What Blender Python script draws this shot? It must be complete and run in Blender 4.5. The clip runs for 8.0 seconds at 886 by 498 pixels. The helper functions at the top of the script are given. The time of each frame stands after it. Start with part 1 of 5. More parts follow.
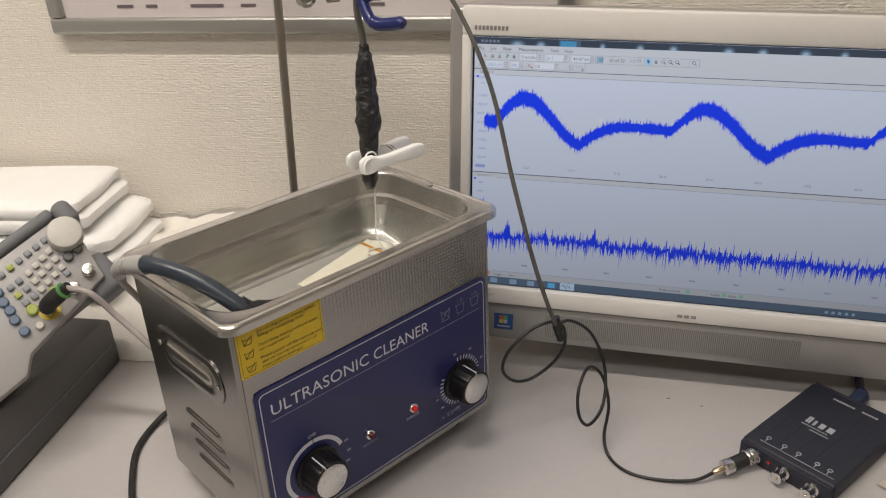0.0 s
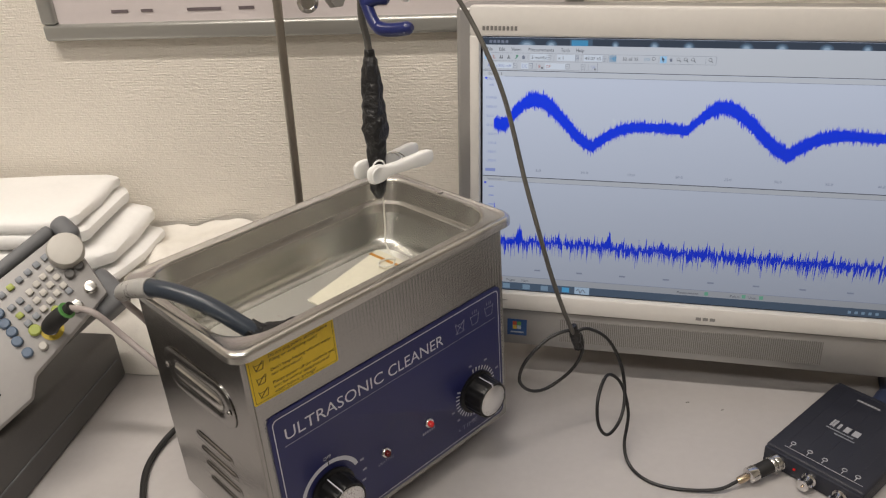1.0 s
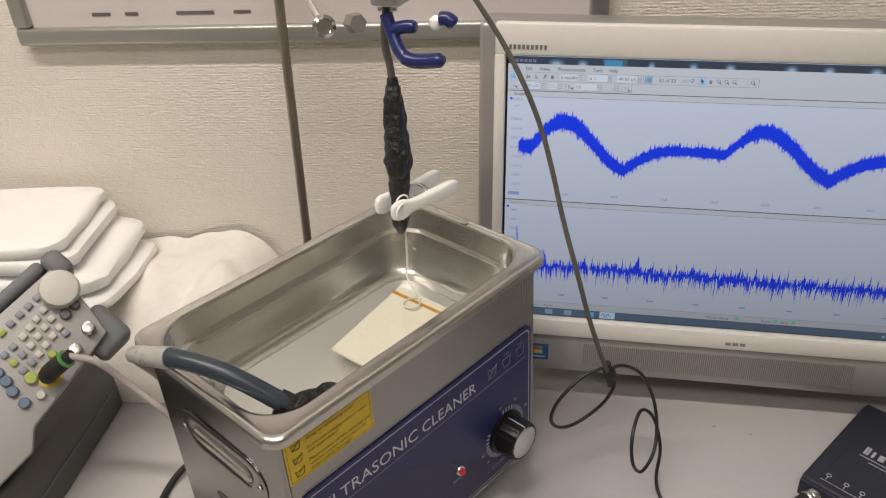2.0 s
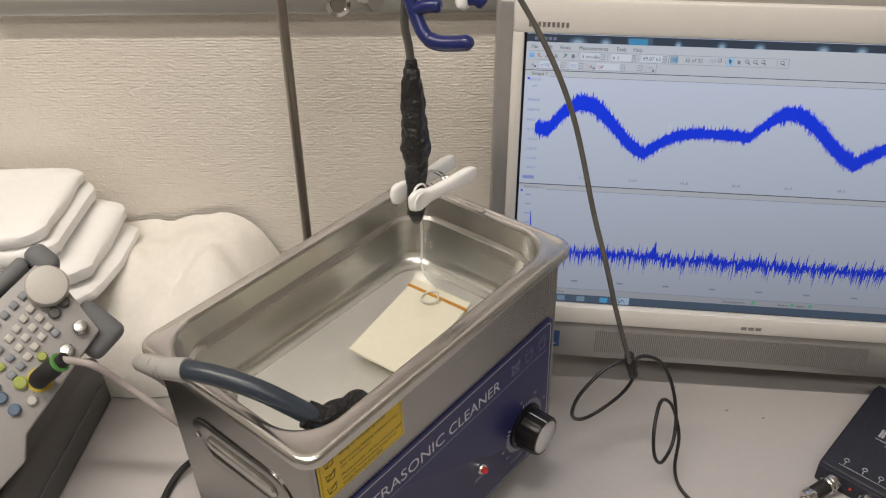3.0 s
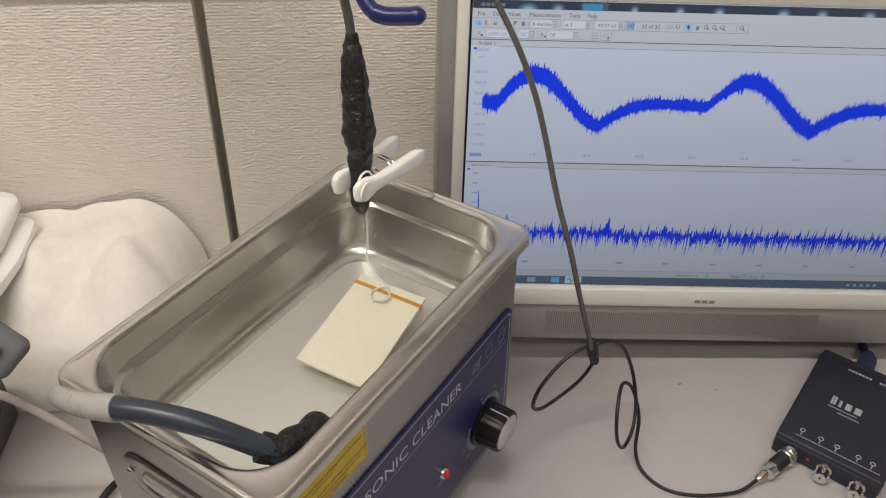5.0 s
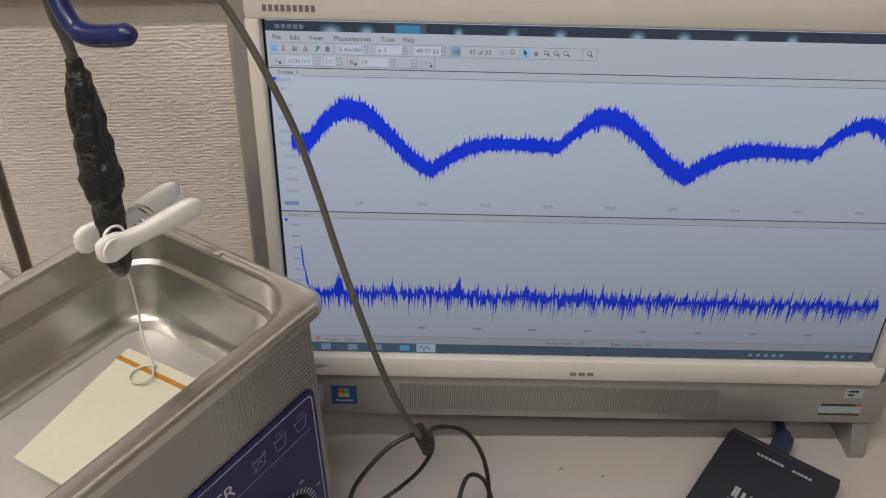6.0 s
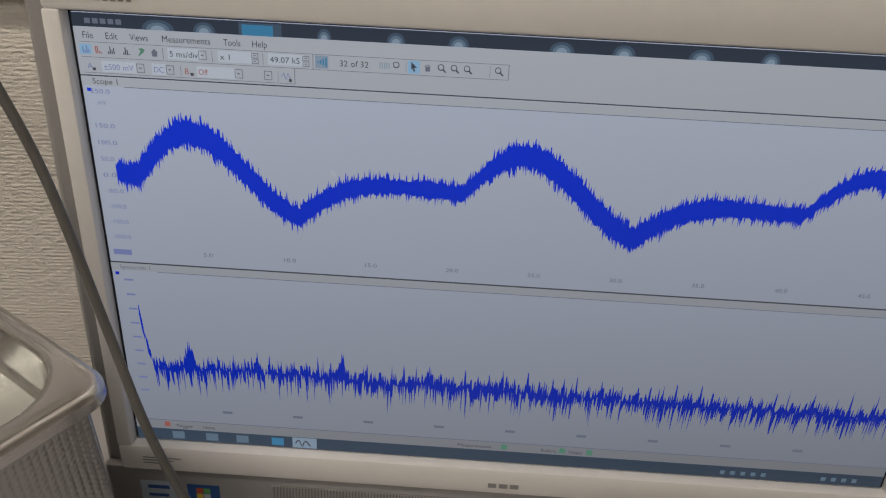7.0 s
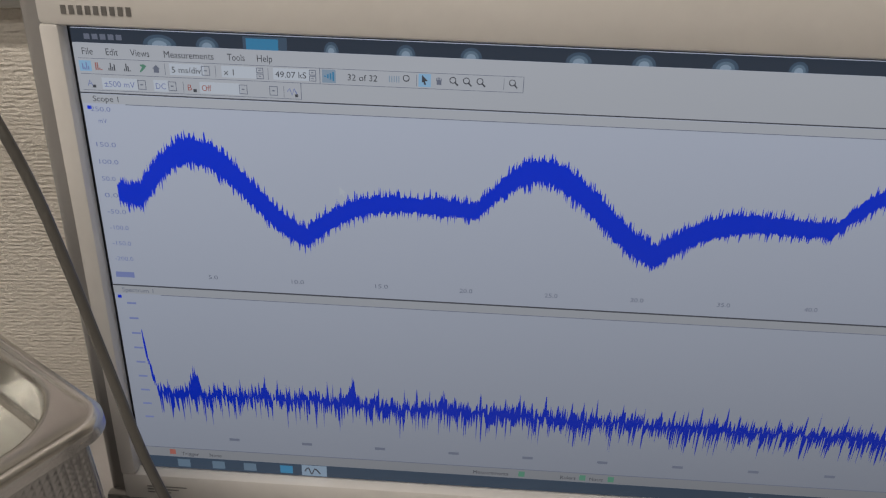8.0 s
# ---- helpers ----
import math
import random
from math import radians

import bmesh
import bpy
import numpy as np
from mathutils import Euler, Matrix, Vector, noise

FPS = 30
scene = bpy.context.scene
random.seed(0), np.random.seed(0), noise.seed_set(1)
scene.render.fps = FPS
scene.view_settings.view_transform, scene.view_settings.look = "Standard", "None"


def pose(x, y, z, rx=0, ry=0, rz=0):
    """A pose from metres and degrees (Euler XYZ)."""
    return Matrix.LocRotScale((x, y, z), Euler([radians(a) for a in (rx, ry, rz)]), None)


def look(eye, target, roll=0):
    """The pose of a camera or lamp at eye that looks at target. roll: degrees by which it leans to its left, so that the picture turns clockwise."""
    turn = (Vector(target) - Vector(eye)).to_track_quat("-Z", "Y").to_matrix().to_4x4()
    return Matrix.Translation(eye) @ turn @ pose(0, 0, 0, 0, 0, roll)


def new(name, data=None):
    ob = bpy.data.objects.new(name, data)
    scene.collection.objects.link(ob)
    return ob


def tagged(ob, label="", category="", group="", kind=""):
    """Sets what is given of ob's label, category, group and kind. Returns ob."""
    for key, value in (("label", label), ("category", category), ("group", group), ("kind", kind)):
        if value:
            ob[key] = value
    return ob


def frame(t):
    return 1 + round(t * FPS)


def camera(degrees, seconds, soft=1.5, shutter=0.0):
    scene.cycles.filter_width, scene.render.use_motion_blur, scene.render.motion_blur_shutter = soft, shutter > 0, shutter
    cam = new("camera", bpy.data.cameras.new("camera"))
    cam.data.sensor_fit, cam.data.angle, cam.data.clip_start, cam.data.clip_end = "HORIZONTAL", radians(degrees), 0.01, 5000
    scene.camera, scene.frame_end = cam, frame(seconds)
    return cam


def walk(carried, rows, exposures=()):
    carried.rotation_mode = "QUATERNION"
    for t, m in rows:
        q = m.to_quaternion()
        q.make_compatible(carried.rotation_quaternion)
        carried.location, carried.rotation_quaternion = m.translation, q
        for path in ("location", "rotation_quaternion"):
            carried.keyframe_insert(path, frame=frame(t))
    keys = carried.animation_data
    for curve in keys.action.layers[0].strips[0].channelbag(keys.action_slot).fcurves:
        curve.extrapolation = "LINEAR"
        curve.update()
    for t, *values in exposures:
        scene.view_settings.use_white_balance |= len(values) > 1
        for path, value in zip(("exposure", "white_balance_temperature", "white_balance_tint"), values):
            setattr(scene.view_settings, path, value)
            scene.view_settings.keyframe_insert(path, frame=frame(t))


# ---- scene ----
cam = camera(57.3, 8.0, soft=1.2)

PATH = [
    (0, (-0.348, -0.459, 0.539), (0.862, 0.854, -0.362), -2.6),
    (0.5, (-0.344, -0.444, 0.543), (0.854, 0.874, -0.367), -3.2),
    (1, (-0.335, -0.43, 0.55), (0.862, 0.871, -0.385), -4.0),
    (1.5, (-0.327, -0.385, 0.575), (0.894, 0.824, -0.448), -3.4),
    (1.7, (-0.319, -0.362, 0.59), (0.892, 0.848, -0.444), -3.8),
    (2.8, (-0.315, -0.291, 0.606), (0.906, 0.81, -0.533), -2.2),
    (3, (-0.318, -0.27, 0.606), (0.918, 0.807, -0.539), -2.2),
    (3.5, (-0.313, -0.22, 0.607), (0.936, 0.79, -0.584), -1.7),
    (4, (-0.307, -0.198, 0.603), (0.967, 0.724, -0.633), -0.2),
    (4.2, (-0.303, -0.197, 0.605), (0.97, 0.694, -0.654), 0.4),
    (5.3, (-0.268, -0.217, 0.59), (1.058, 0.624, -0.649), -0.0),
    (5.5, (-0.241, -0.233, 0.58), (1.091, 0.616, -0.647), -0.3),
    (5.7, (-0.197, -0.257, 0.571), (1.123, 0.617, -0.65), -0.9),
    (6, (-0.131, -0.272, 0.549), (1.214, 0.63, -0.624), -0.3),
    (6.2, (-0.08, -0.277, 0.527), (1.28, 0.647, -0.612), 0.2),
    (6.3, (-0.061, -0.283, 0.526), (1.283, 0.651, -0.624), 0.7),
    (6.5, (-0.032, -0.284, 0.508), (1.33, 0.671, -0.603), 0.8),
    (6.7, (-0.008, -0.283, 0.495), (1.356, 0.694, -0.592), 1.1),
    (7, (0.012, -0.276, 0.481), (1.38, 0.716, -0.587), 0.9),
    (7.5, (0.024, -0.269, 0.476), (1.383, 0.752, -0.578), 0.2),
    (8, (0.024, -0.266, 0.474), (1.392, 0.761, -0.563), -0.1),
]
walk(cam, [(t, look(eye, target, roll)) for t, eye, target, roll in PATH],
     [(0, 0.05), (1.7, 0.04), (3, 0.0), (4, -0.06), (5.3, -0.07), (5.8, -0.16), (6.2, -0.30), (6.7, -0.39), (7.2, -0.44), (8, -0.46)])

# ---- light ----
world = bpy.data.worlds.new("room_world")
scene.world = world
world.use_nodes = True
world.node_tree.nodes["Background"].inputs["Color"].default_value = (1.0, 0.97, 0.93, 1)
world.node_tree.nodes["Background"].inputs["Strength"].default_value = 0.02

ROOM = pose(0, 0, 0, 0, 0, -54)          # x along the wall, y towards the wall
DESK_W, DESK_E, DESK_S, WALL_Y = -1.3, 1.3, -0.42, 0.36
CEIL_Z, FLOOR_Z = 1.75, -0.72


def area(name, m, sx, sy, watts, colour):
    d = bpy.data.lights.new(name, "AREA")
    d.shape, d.size, d.size_y, d.energy, d.color = "RECTANGLE", sx, sy, watts, colour
    ob = new(name, d)
    ob.matrix_basis = m
    return ob


area("tube_light_wall", ROOM @ pose(-0.42, -0.36, CEIL_Z - 0.09), 1.2, 0.06, 18.0, (1.0, 0.905, 0.81))
area("tube_light_room", ROOM @ pose(0.15, -1.15, CEIL_Z - 0.09), 1.2, 0.3, 7.5, (1.0, 0.93, 0.87))


# ---- materials ----
def mat(name, colour, rough=0.5, metal=0.0, vary=0.12, scale=40.0, bump=0.0, bump_scale=300.0, emit=None, strength=1.0,
        stretch=(1, 1, 1), specular=0.5, rough_vary=0.15, coat=0.0, bump_dist=0.001):
    m = bpy.data.materials.new(name)
    m.use_nodes = True
    nt = m.node_tree
    b = nt.nodes["Principled BSDF"]
    b.inputs["Roughness"].default_value = rough
    b.inputs["Metallic"].default_value = metal
    b.inputs["Specular IOR Level"].default_value = specular
    b.inputs["Coat Weight"].default_value = coat
    tc = nt.nodes.new("ShaderNodeTexCoord")
    mp = nt.nodes.new("ShaderNodeMapping")
    mp.inputs["Scale"].default_value = stretch
    nt.links.new(tc.outputs["Object"], mp.inputs["Vector"])
    if vary > 0:
        big = nt.nodes.new("ShaderNodeTexNoise")
        big.inputs["Scale"].default_value = scale * 0.2
        big.inputs["Detail"].default_value = 3
        small = nt.nodes.new("ShaderNodeTexNoise")
        small.inputs["Scale"].default_value = scale * 4
        small.inputs["Detail"].default_value = 4
        nt.links.new(mp.outputs["Vector"], big.inputs["Vector"])
        nt.links.new(mp.outputs["Vector"], small.inputs["Vector"])
        add = nt.nodes.new("ShaderNodeMath")
        add.operation = "MULTIPLY_ADD"
        add.inputs[1].default_value = 0.45
        nt.links.new(small.outputs["Fac"], add.inputs[0])
        half = nt.nodes.new("ShaderNodeMath")
        half.operation = "MULTIPLY"
        half.inputs[1].default_value = 0.55
        nt.links.new(big.outputs["Fac"], half.inputs[0])
        nt.links.new(half.outputs[0], add.inputs[2])
        ramp = nt.nodes.new("ShaderNodeValToRGB")
        ramp.color_ramp.elements[0].position, ramp.color_ramp.elements[1].position = 0.3, 0.7
        ramp.color_ramp.elements[0].color = (*[c * (1 - vary) for c in colour], 1)
        ramp.color_ramp.elements[1].color = (*[min(1, c * (1 + vary)) for c in colour], 1)
        nt.links.new(add.outputs[0], ramp.inputs["Fac"])
        nt.links.new(ramp.outputs["Color"], b.inputs["Base Color"])
        rr = nt.nodes.new("ShaderNodeMapRange")
        rr.inputs["To Min"].default_value = max(0.02, rough * (1 - rough_vary))
        rr.inputs["To Max"].default_value = min(1, rough * (1 + rough_vary))
        nt.links.new(add.outputs[0], rr.inputs["Value"])
        nt.links.new(rr.outputs["Result"], b.inputs["Roughness"])
    else:
        b.inputs["Base Color"].default_value = (*colour, 1)
    if bump > 0:
        n2 = nt.nodes.new("ShaderNodeTexNoise")
        n2.inputs["Scale"].default_value = bump_scale
        n2.inputs["Detail"].default_value = 3
        nt.links.new(mp.outputs["Vector"], n2.inputs["Vector"])
        bp = nt.nodes.new("ShaderNodeBump")
        bp.inputs["Strength"].default_value = bump
        bp.inputs["Distance"].default_value = bump_dist
        nt.links.new(n2.outputs["Fac"], bp.inputs["Height"])
        nt.links.new(bp.outputs["Normal"], b.inputs["Normal"])
    if emit:
        b.inputs["Emission Color"].default_value = (*emit, 1)
        b.inputs["Emission Strength"].default_value = strength
    return m


WALLPAPER = mat("ribbed_wallpaper", (0.84, 0.79, 0.71), 0.75, vary=0.04, scale=25)
PLAIN_WALL = mat("painted_wall", (0.72, 0.69, 0.64), 0.8, vary=0.04, bump=0.1)
CEILING = mat("ceiling_board", (0.8, 0.79, 0.76), 0.9, vary=0.05, bump=0.3, bump_scale=120)
FLOORING = mat("vinyl_floor", (0.32, 0.31, 0.30), 0.45, vary=0.15, scale=15)
LAMINATE = mat("desk_laminate", (0.475, 0.455, 0.45), 0.42, vary=0.045, scale=30, bump=0.12, bump_scale=900)
DESK_METAL = mat("desk_steel", (0.5, 0.5, 0.5), 0.5, vary=0.05)
STEEL = mat("brushed_stainless", (0.34, 0.332, 0.32), 0.24, 1.0, vary=0.06, scale=60, bump=0.012, bump_scale=400, stretch=(0.15, 1, 1), rough_vary=0.25)
RIM_STEEL = mat("satin_stainless", (0.58, 0.57, 0.545), 0.27, 1.0, vary=0.02, scale=90, rough_vary=0.02)
# paler, rougher copy of RIM_STEEL; reflected light is put into its colour
TANK_FLOOR = mat("lit_matt_stainless", (0.78, 0.77, 0.74), 0.52, 1.0, vary=0.03, scale=70, rough_vary=0.04)
POLISHED = mat("polished_steel", (0.55, 0.54, 0.52), 0.24, 1.0, vary=0.05, scale=80)
CHROME = mat("chrome", (0.72, 0.71, 0.70), 0.12, 1.0, vary=0.04)
BRASS = mat("nickel_brass", (0.62, 0.50, 0.36), 0.25, 1.0, vary=0.1)
ALU = mat("spun_aluminium", (0.70, 0.70, 0.70), 0.28, 1.0, vary=0.06, scale=200)
BLUE_PANEL = mat("blue_panel_film", (0.018, 0.022, 0.105), 0.38, vary=0.08, bump=0.15, bump_scale=1500)
DIM_PRINT = mat("dim_panel_print", (0.26, 0.27, 0.36), 0.5, vary=0.05)
PANEL_PRINT = mat("panel_print", (0.62, 0.63, 0.70), 0.5, vary=0.05)
RED_PRINT = mat("red_print", (0.35, 0.02, 0.04), 0.5, vary=0.05)
YELLOW = mat("yellow_sticker", (0.74, 0.52, 0.02), 0.4, vary=0.06, scale=60)
DARK_PRINT = mat("dark_print", (0.05, 0.045, 0.02), 0.6, vary=0.05)
KNOB = mat("black_knob", (0.008, 0.008, 0.009), 0.3, specular=0.3, vary=0.15, bump=0.1)
RUBBER = mat("black_rubber", (0.016, 0.016, 0.016), 0.6, vary=0.2, bump=0.2)
TAPE = mat("vinyl_tape", (0.011, 0.011, 0.012), 0.42, vary=0.3, scale=90, bump=1.0, bump_scale=260, bump_dist=0.0022)
WIRE_BLACK = mat("black_wire", (0.012, 0.012, 0.013), 0.42, vary=0.15)
CABLE_GREY = mat("grey_cable", (0.10, 0.095, 0.085), 0.38, vary=0.12)
SPECK = mat("grey_smudge", (0.27, 0.26, 0.25), 0.6, vary=0.3, scale=400)
NOTE = mat("beige_paper", (0.50, 0.45, 0.37), 0.8, vary=0.08, scale=60, bump=0.2, bump_scale=400)
LEAD_PALE = mat("pale_lead", (0.36, 0.32, 0.31), 0.45, vary=0.12, scale=200, bump=0.4, bump_scale=500)
WHITE_WIRE = mat("white_wire", (0.66, 0.64, 0.58), 0.45, vary=0.05)
HOSE = mat("blue_grey_hose", (0.030, 0.040, 0.056), 0.33, vary=0.15, bump=0.15, bump_scale=200)
SLEEVE = mat("clear_sleeve", (0.36, 0.355, 0.345), 0.28, vary=0.1)
PLASTIC_WHITE = mat("white_plastic", (0.90, 0.90, 0.885), 0.4, vary=0.03)
BEZEL = mat("pearl_white_bezel", (0.72, 0.70, 0.67), 0.33, vary=0.03)
SILVER = mat("silver_plastic", (0.36, 0.352, 0.345), 0.36, 0.45, vary=0.04, scale=100)
GRILLE_DARK = mat("grille_gap", (0.20, 0.19, 0.175), 0.6, vary=0.05)
LOGO_GREY = mat("logo_grey", (0.30, 0.295, 0.29), 0.3, 0.6, vary=0.05)
BLACK_GLASS = mat("display_edge", (0.008, 0.008, 0.01), 0.3, vary=0.05)
LCD = mat("lcd_pane", (0.02, 0.02, 0.022), 0.3, vary=0.0, specular=0.18, emit=(0.497, 0.548, 0.672), strength=0.90)
LCD_BAR = mat("lcd_toolbar", (0.02, 0.02, 0.022), 0.3, vary=0.0, specular=0.18, emit=(0.47, 0.50, 0.56), strength=0.9)
LCD_TITLE = mat("lcd_title", (0.01, 0.01, 0.012), 0.3, vary=0.0, specular=0.18, emit=(0.034, 0.046, 0.068), strength=1)
LCD_GLOW = mat("lcd_title_glow", (0.01, 0.01, 0.012), 0.3, vary=0.0, specular=0.18, emit=(0.12, 0.18, 0.25), strength=1)
LCD_CYAN = mat("lcd_title_cyan", (0.01, 0.01, 0.012), 0.3, vary=0.0, specular=0.18, emit=(0.05, 0.22, 0.40), strength=1)
LCD_TASK = mat("lcd_taskbar", (0.01, 0.01, 0.012), 0.3, vary=0.0, specular=0.18, emit=(0.085, 0.13, 0.20), strength=1)
LCD_TRACE = mat("lcd_trace", (0.01, 0.01, 0.02), 0.3, vary=0.0, specular=0.18, emit=(0.001, 0.034, 0.70), strength=1)
LCD_INK = mat("lcd_ink", (0.01, 0.01, 0.012), 0.3, vary=0.0, specular=0.18, emit=(0.06, 0.065, 0.08), strength=1)
LCD_FAINT = mat("lcd_faint", (0.01, 0.01, 0.012), 0.3, vary=0.0, specular=0.18, emit=(0.145, 0.165, 0.225), strength=1)
LCD_SCALE = mat("lcd_scale", (0.01, 0.01, 0.012), 0.3, vary=0.0, specular=0.18, emit=(0.18, 0.22, 0.44), strength=1)
LCD_WHITE = mat("lcd_white", (0.01, 0.01, 0.012), 0.3, vary=0.0, specular=0.18, emit=(0.50, 0.55, 0.63), strength=1)
LCD_SKY = mat("lcd_sky", (0.01, 0.01, 0.012), 0.3, vary=0.0, specular=0.18, emit=(0.26, 0.45, 0.66), strength=1)
LCD_HAZE = mat("lcd_haze", (0.01, 0.01, 0.012), 0.3, vary=0.0, specular=0.18, emit=(0.060, 0.095, 0.145), strength=1)
LCD_PALE = mat("lcd_pale", (0.01, 0.01, 0.012), 0.3, vary=0.0, specular=0.18, emit=(0.24, 0.32, 0.42), strength=1)
LCD_GREEN = mat("lcd_green", (0.01, 0.01, 0.012), 0.3, vary=0.0, specular=0.18, emit=(0.09, 0.24, 0.17), strength=1)
LCD_RED = mat("lcd_red", (0.01, 0.01, 0.012), 0.3, vary=0.0, specular=0.18, emit=(0.34, 0.12, 0.10), strength=1)
BOX_NAVY = mat("navy_instrument", (0.019, 0.021, 0.033), 0.5, vary=0.12, bump=0.4, bump_scale=900)
SILK = mat("pale_print", (0.40, 0.41, 0.44), 0.5, vary=0.05)
LED_OFF = mat("red_lens", (0.10, 0.006, 0.008), 0.15, vary=0.05)
LED_ON = mat("red_lens_lit", (0.4, 0.02, 0.02), 0.15, vary=0.0, emit=(0.8, 0.02, 0.015), strength=0.17)
LEVER_BLUE = mat("blue_vinyl_grip", (0.014, 0.022, 0.12), 0.3, vary=0.1, bump=0.1, bump_scale=120)
CAST_GREY = mat("cast_metal", (0.42, 0.42, 0.41), 0.4, 0.8, vary=0.12, bump=0.3)
ROD = mat("rod_steel", (0.38, 0.35, 0.31), 0.33, 1.0, vary=0.1, stretch=(1, 1, 0.1))
BOARD = mat("cream_board", (0.72, 0.68, 0.56), 0.5, vary=0.05, scale=60)
ORANGE = mat("orange_band", (0.50, 0.22, 0.02), 0.5, vary=0.1)
CLOTH = mat("cream_cloth", (0.86, 0.83, 0.77), 0.9, vary=0.06, scale=30, bump=0.5, bump_scale=500)
FOAM = mat("white_foam", (0.93, 0.925, 0.915), 0.6, vary=0.03, scale=50, bump=0.35, bump_scale=160)
GEN_FACE = mat("light_grey_instrument", (0.36, 0.35, 0.345), 0.45, vary=0.04)
GEN_DARK = mat("dark_grey_casing", (0.098, 0.095, 0.093), 0.5, vary=0.1, bump=0.3, bump_scale=700)
BUMPER = mat("grey_bumper", (0.16, 0.165, 0.175), 0.6, vary=0.08)
KEY_WHITE = mat("white_key", (0.55, 0.53, 0.49), 0.5, vary=0.05)
KEY_BLUE = mat("blue_key", (0.12, 0.17, 0.25), 0.5, vary=0.05)
KEY_GREY = mat("grey_key", (0.25, 0.27, 0.30), 0.5, vary=0.05)
KEY_GREEN = mat("green_key", (0.36, 0.42, 0.10), 0.5, vary=0.05)
RING_YELLOW = mat("yellow_ring", (0.55, 0.42, 0.05), 0.5, vary=0.1)
PAPER = mat("poster_paper", (0.70, 0.64, 0.64), 0.35, vary=0.03, coat=0.3)
POSTER_INK = mat("poster_ink", (0.16, 0.13, 0.14), 0.5, vary=0.1)
POSTER_RED = mat("poster_red", (0.30, 0.06, 0.08), 0.5, vary=0.1)
FRAME_ALU = mat("anodised_frame", (0.44, 0.44, 0.42), 0.38, 0.7, vary=0.05, stretch=(0.1, 1, 1))
STICK_BLUE = mat("blue_sticker", (0.02, 0.07, 0.22), 0.3, vary=0.1)
STICK_PALE = mat("pale_sticker", (0.36, 0.42, 0.48), 0.3, vary=0.05)
STICK_RED = mat("sticker_red", (0.45, 0.08, 0.03), 0.4, vary=0.05)
STICK_GREEN = mat("sticker_green", (0.10, 0.30, 0.08), 0.4, vary=0.05)
STICK_AMBER = mat("sticker_amber", (0.55, 0.38, 0.04), 0.4, vary=0.05)
USB_BLUE = mat("blue_cable", (0.03, 0.04, 0.085), 0.4, vary=0.1)
LIGHT_DIFF = mat("lamp_diffuser", (0.8, 0.8, 0.8), 0.6, vary=0.0, emit=(1.0, 0.95, 0.87), strength=3.0)


def dimpled():
    """Stainless sheet pressed with a fine square grid."""
    m = mat("dimpled_stainless", (0.37, 0.365, 0.352), 0.25, 1.0, vary=0.05, scale=60)
    nt = m.node_tree
    b = nt.nodes["Principled BSDF"]
    tc = nt.nodes.new("ShaderNodeTexCoord")
    sep = nt.nodes.new("ShaderNodeSeparateXYZ")
    nt.links.new(tc.outputs["Object"], sep.inputs["Vector"])
    waves = []
    for axis in ("X", "Z"):
        mul = nt.nodes.new("ShaderNodeMath")
        mul.operation = "MULTIPLY"
        mul.inputs[1].default_value = 2 * math.pi / 0.0034
        sn = nt.nodes.new("ShaderNodeMath")
        sn.operation = "SINE"
        nt.links.new(sep.outputs[axis], mul.inputs[0])
        nt.links.new(mul.outputs[0], sn.inputs[0])
        waves.append(sn)
    lo = nt.nodes.new("ShaderNodeMath")
    lo.operation = "MINIMUM"
    nt.links.new(waves[0].outputs[0], lo.inputs[0])
    nt.links.new(waves[1].outputs[0], lo.inputs[1])
    bp = nt.nodes.new("ShaderNodeBump")
    bp.inputs["Strength"].default_value = 0.22
    bp.inputs["Distance"].default_value = 0.0005
    nt.links.new(lo.outputs[0], bp.inputs["Height"])
    nt.links.new(bp.outputs["Normal"], b.inputs["Normal"])
    return m


DIMPLED = dimpled()


def painted_view_falloff(m, u, v, low):
    """Viewing-angle dimming put into the emission: weaker towards the lower right corner."""
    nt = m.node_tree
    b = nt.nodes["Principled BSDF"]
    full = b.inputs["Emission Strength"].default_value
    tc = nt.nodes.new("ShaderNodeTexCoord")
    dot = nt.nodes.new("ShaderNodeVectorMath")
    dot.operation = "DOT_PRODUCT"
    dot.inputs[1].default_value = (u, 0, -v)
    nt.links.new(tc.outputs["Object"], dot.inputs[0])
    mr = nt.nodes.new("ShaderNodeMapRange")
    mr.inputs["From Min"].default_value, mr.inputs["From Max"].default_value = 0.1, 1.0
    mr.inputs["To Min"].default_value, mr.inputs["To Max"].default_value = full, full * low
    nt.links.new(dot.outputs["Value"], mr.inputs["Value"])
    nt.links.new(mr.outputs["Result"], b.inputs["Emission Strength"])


# screen colours that carry the painted viewing-angle dimming
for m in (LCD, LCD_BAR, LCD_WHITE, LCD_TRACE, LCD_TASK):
    painted_view_falloff(m, 0.38, 3.0, 0.38)



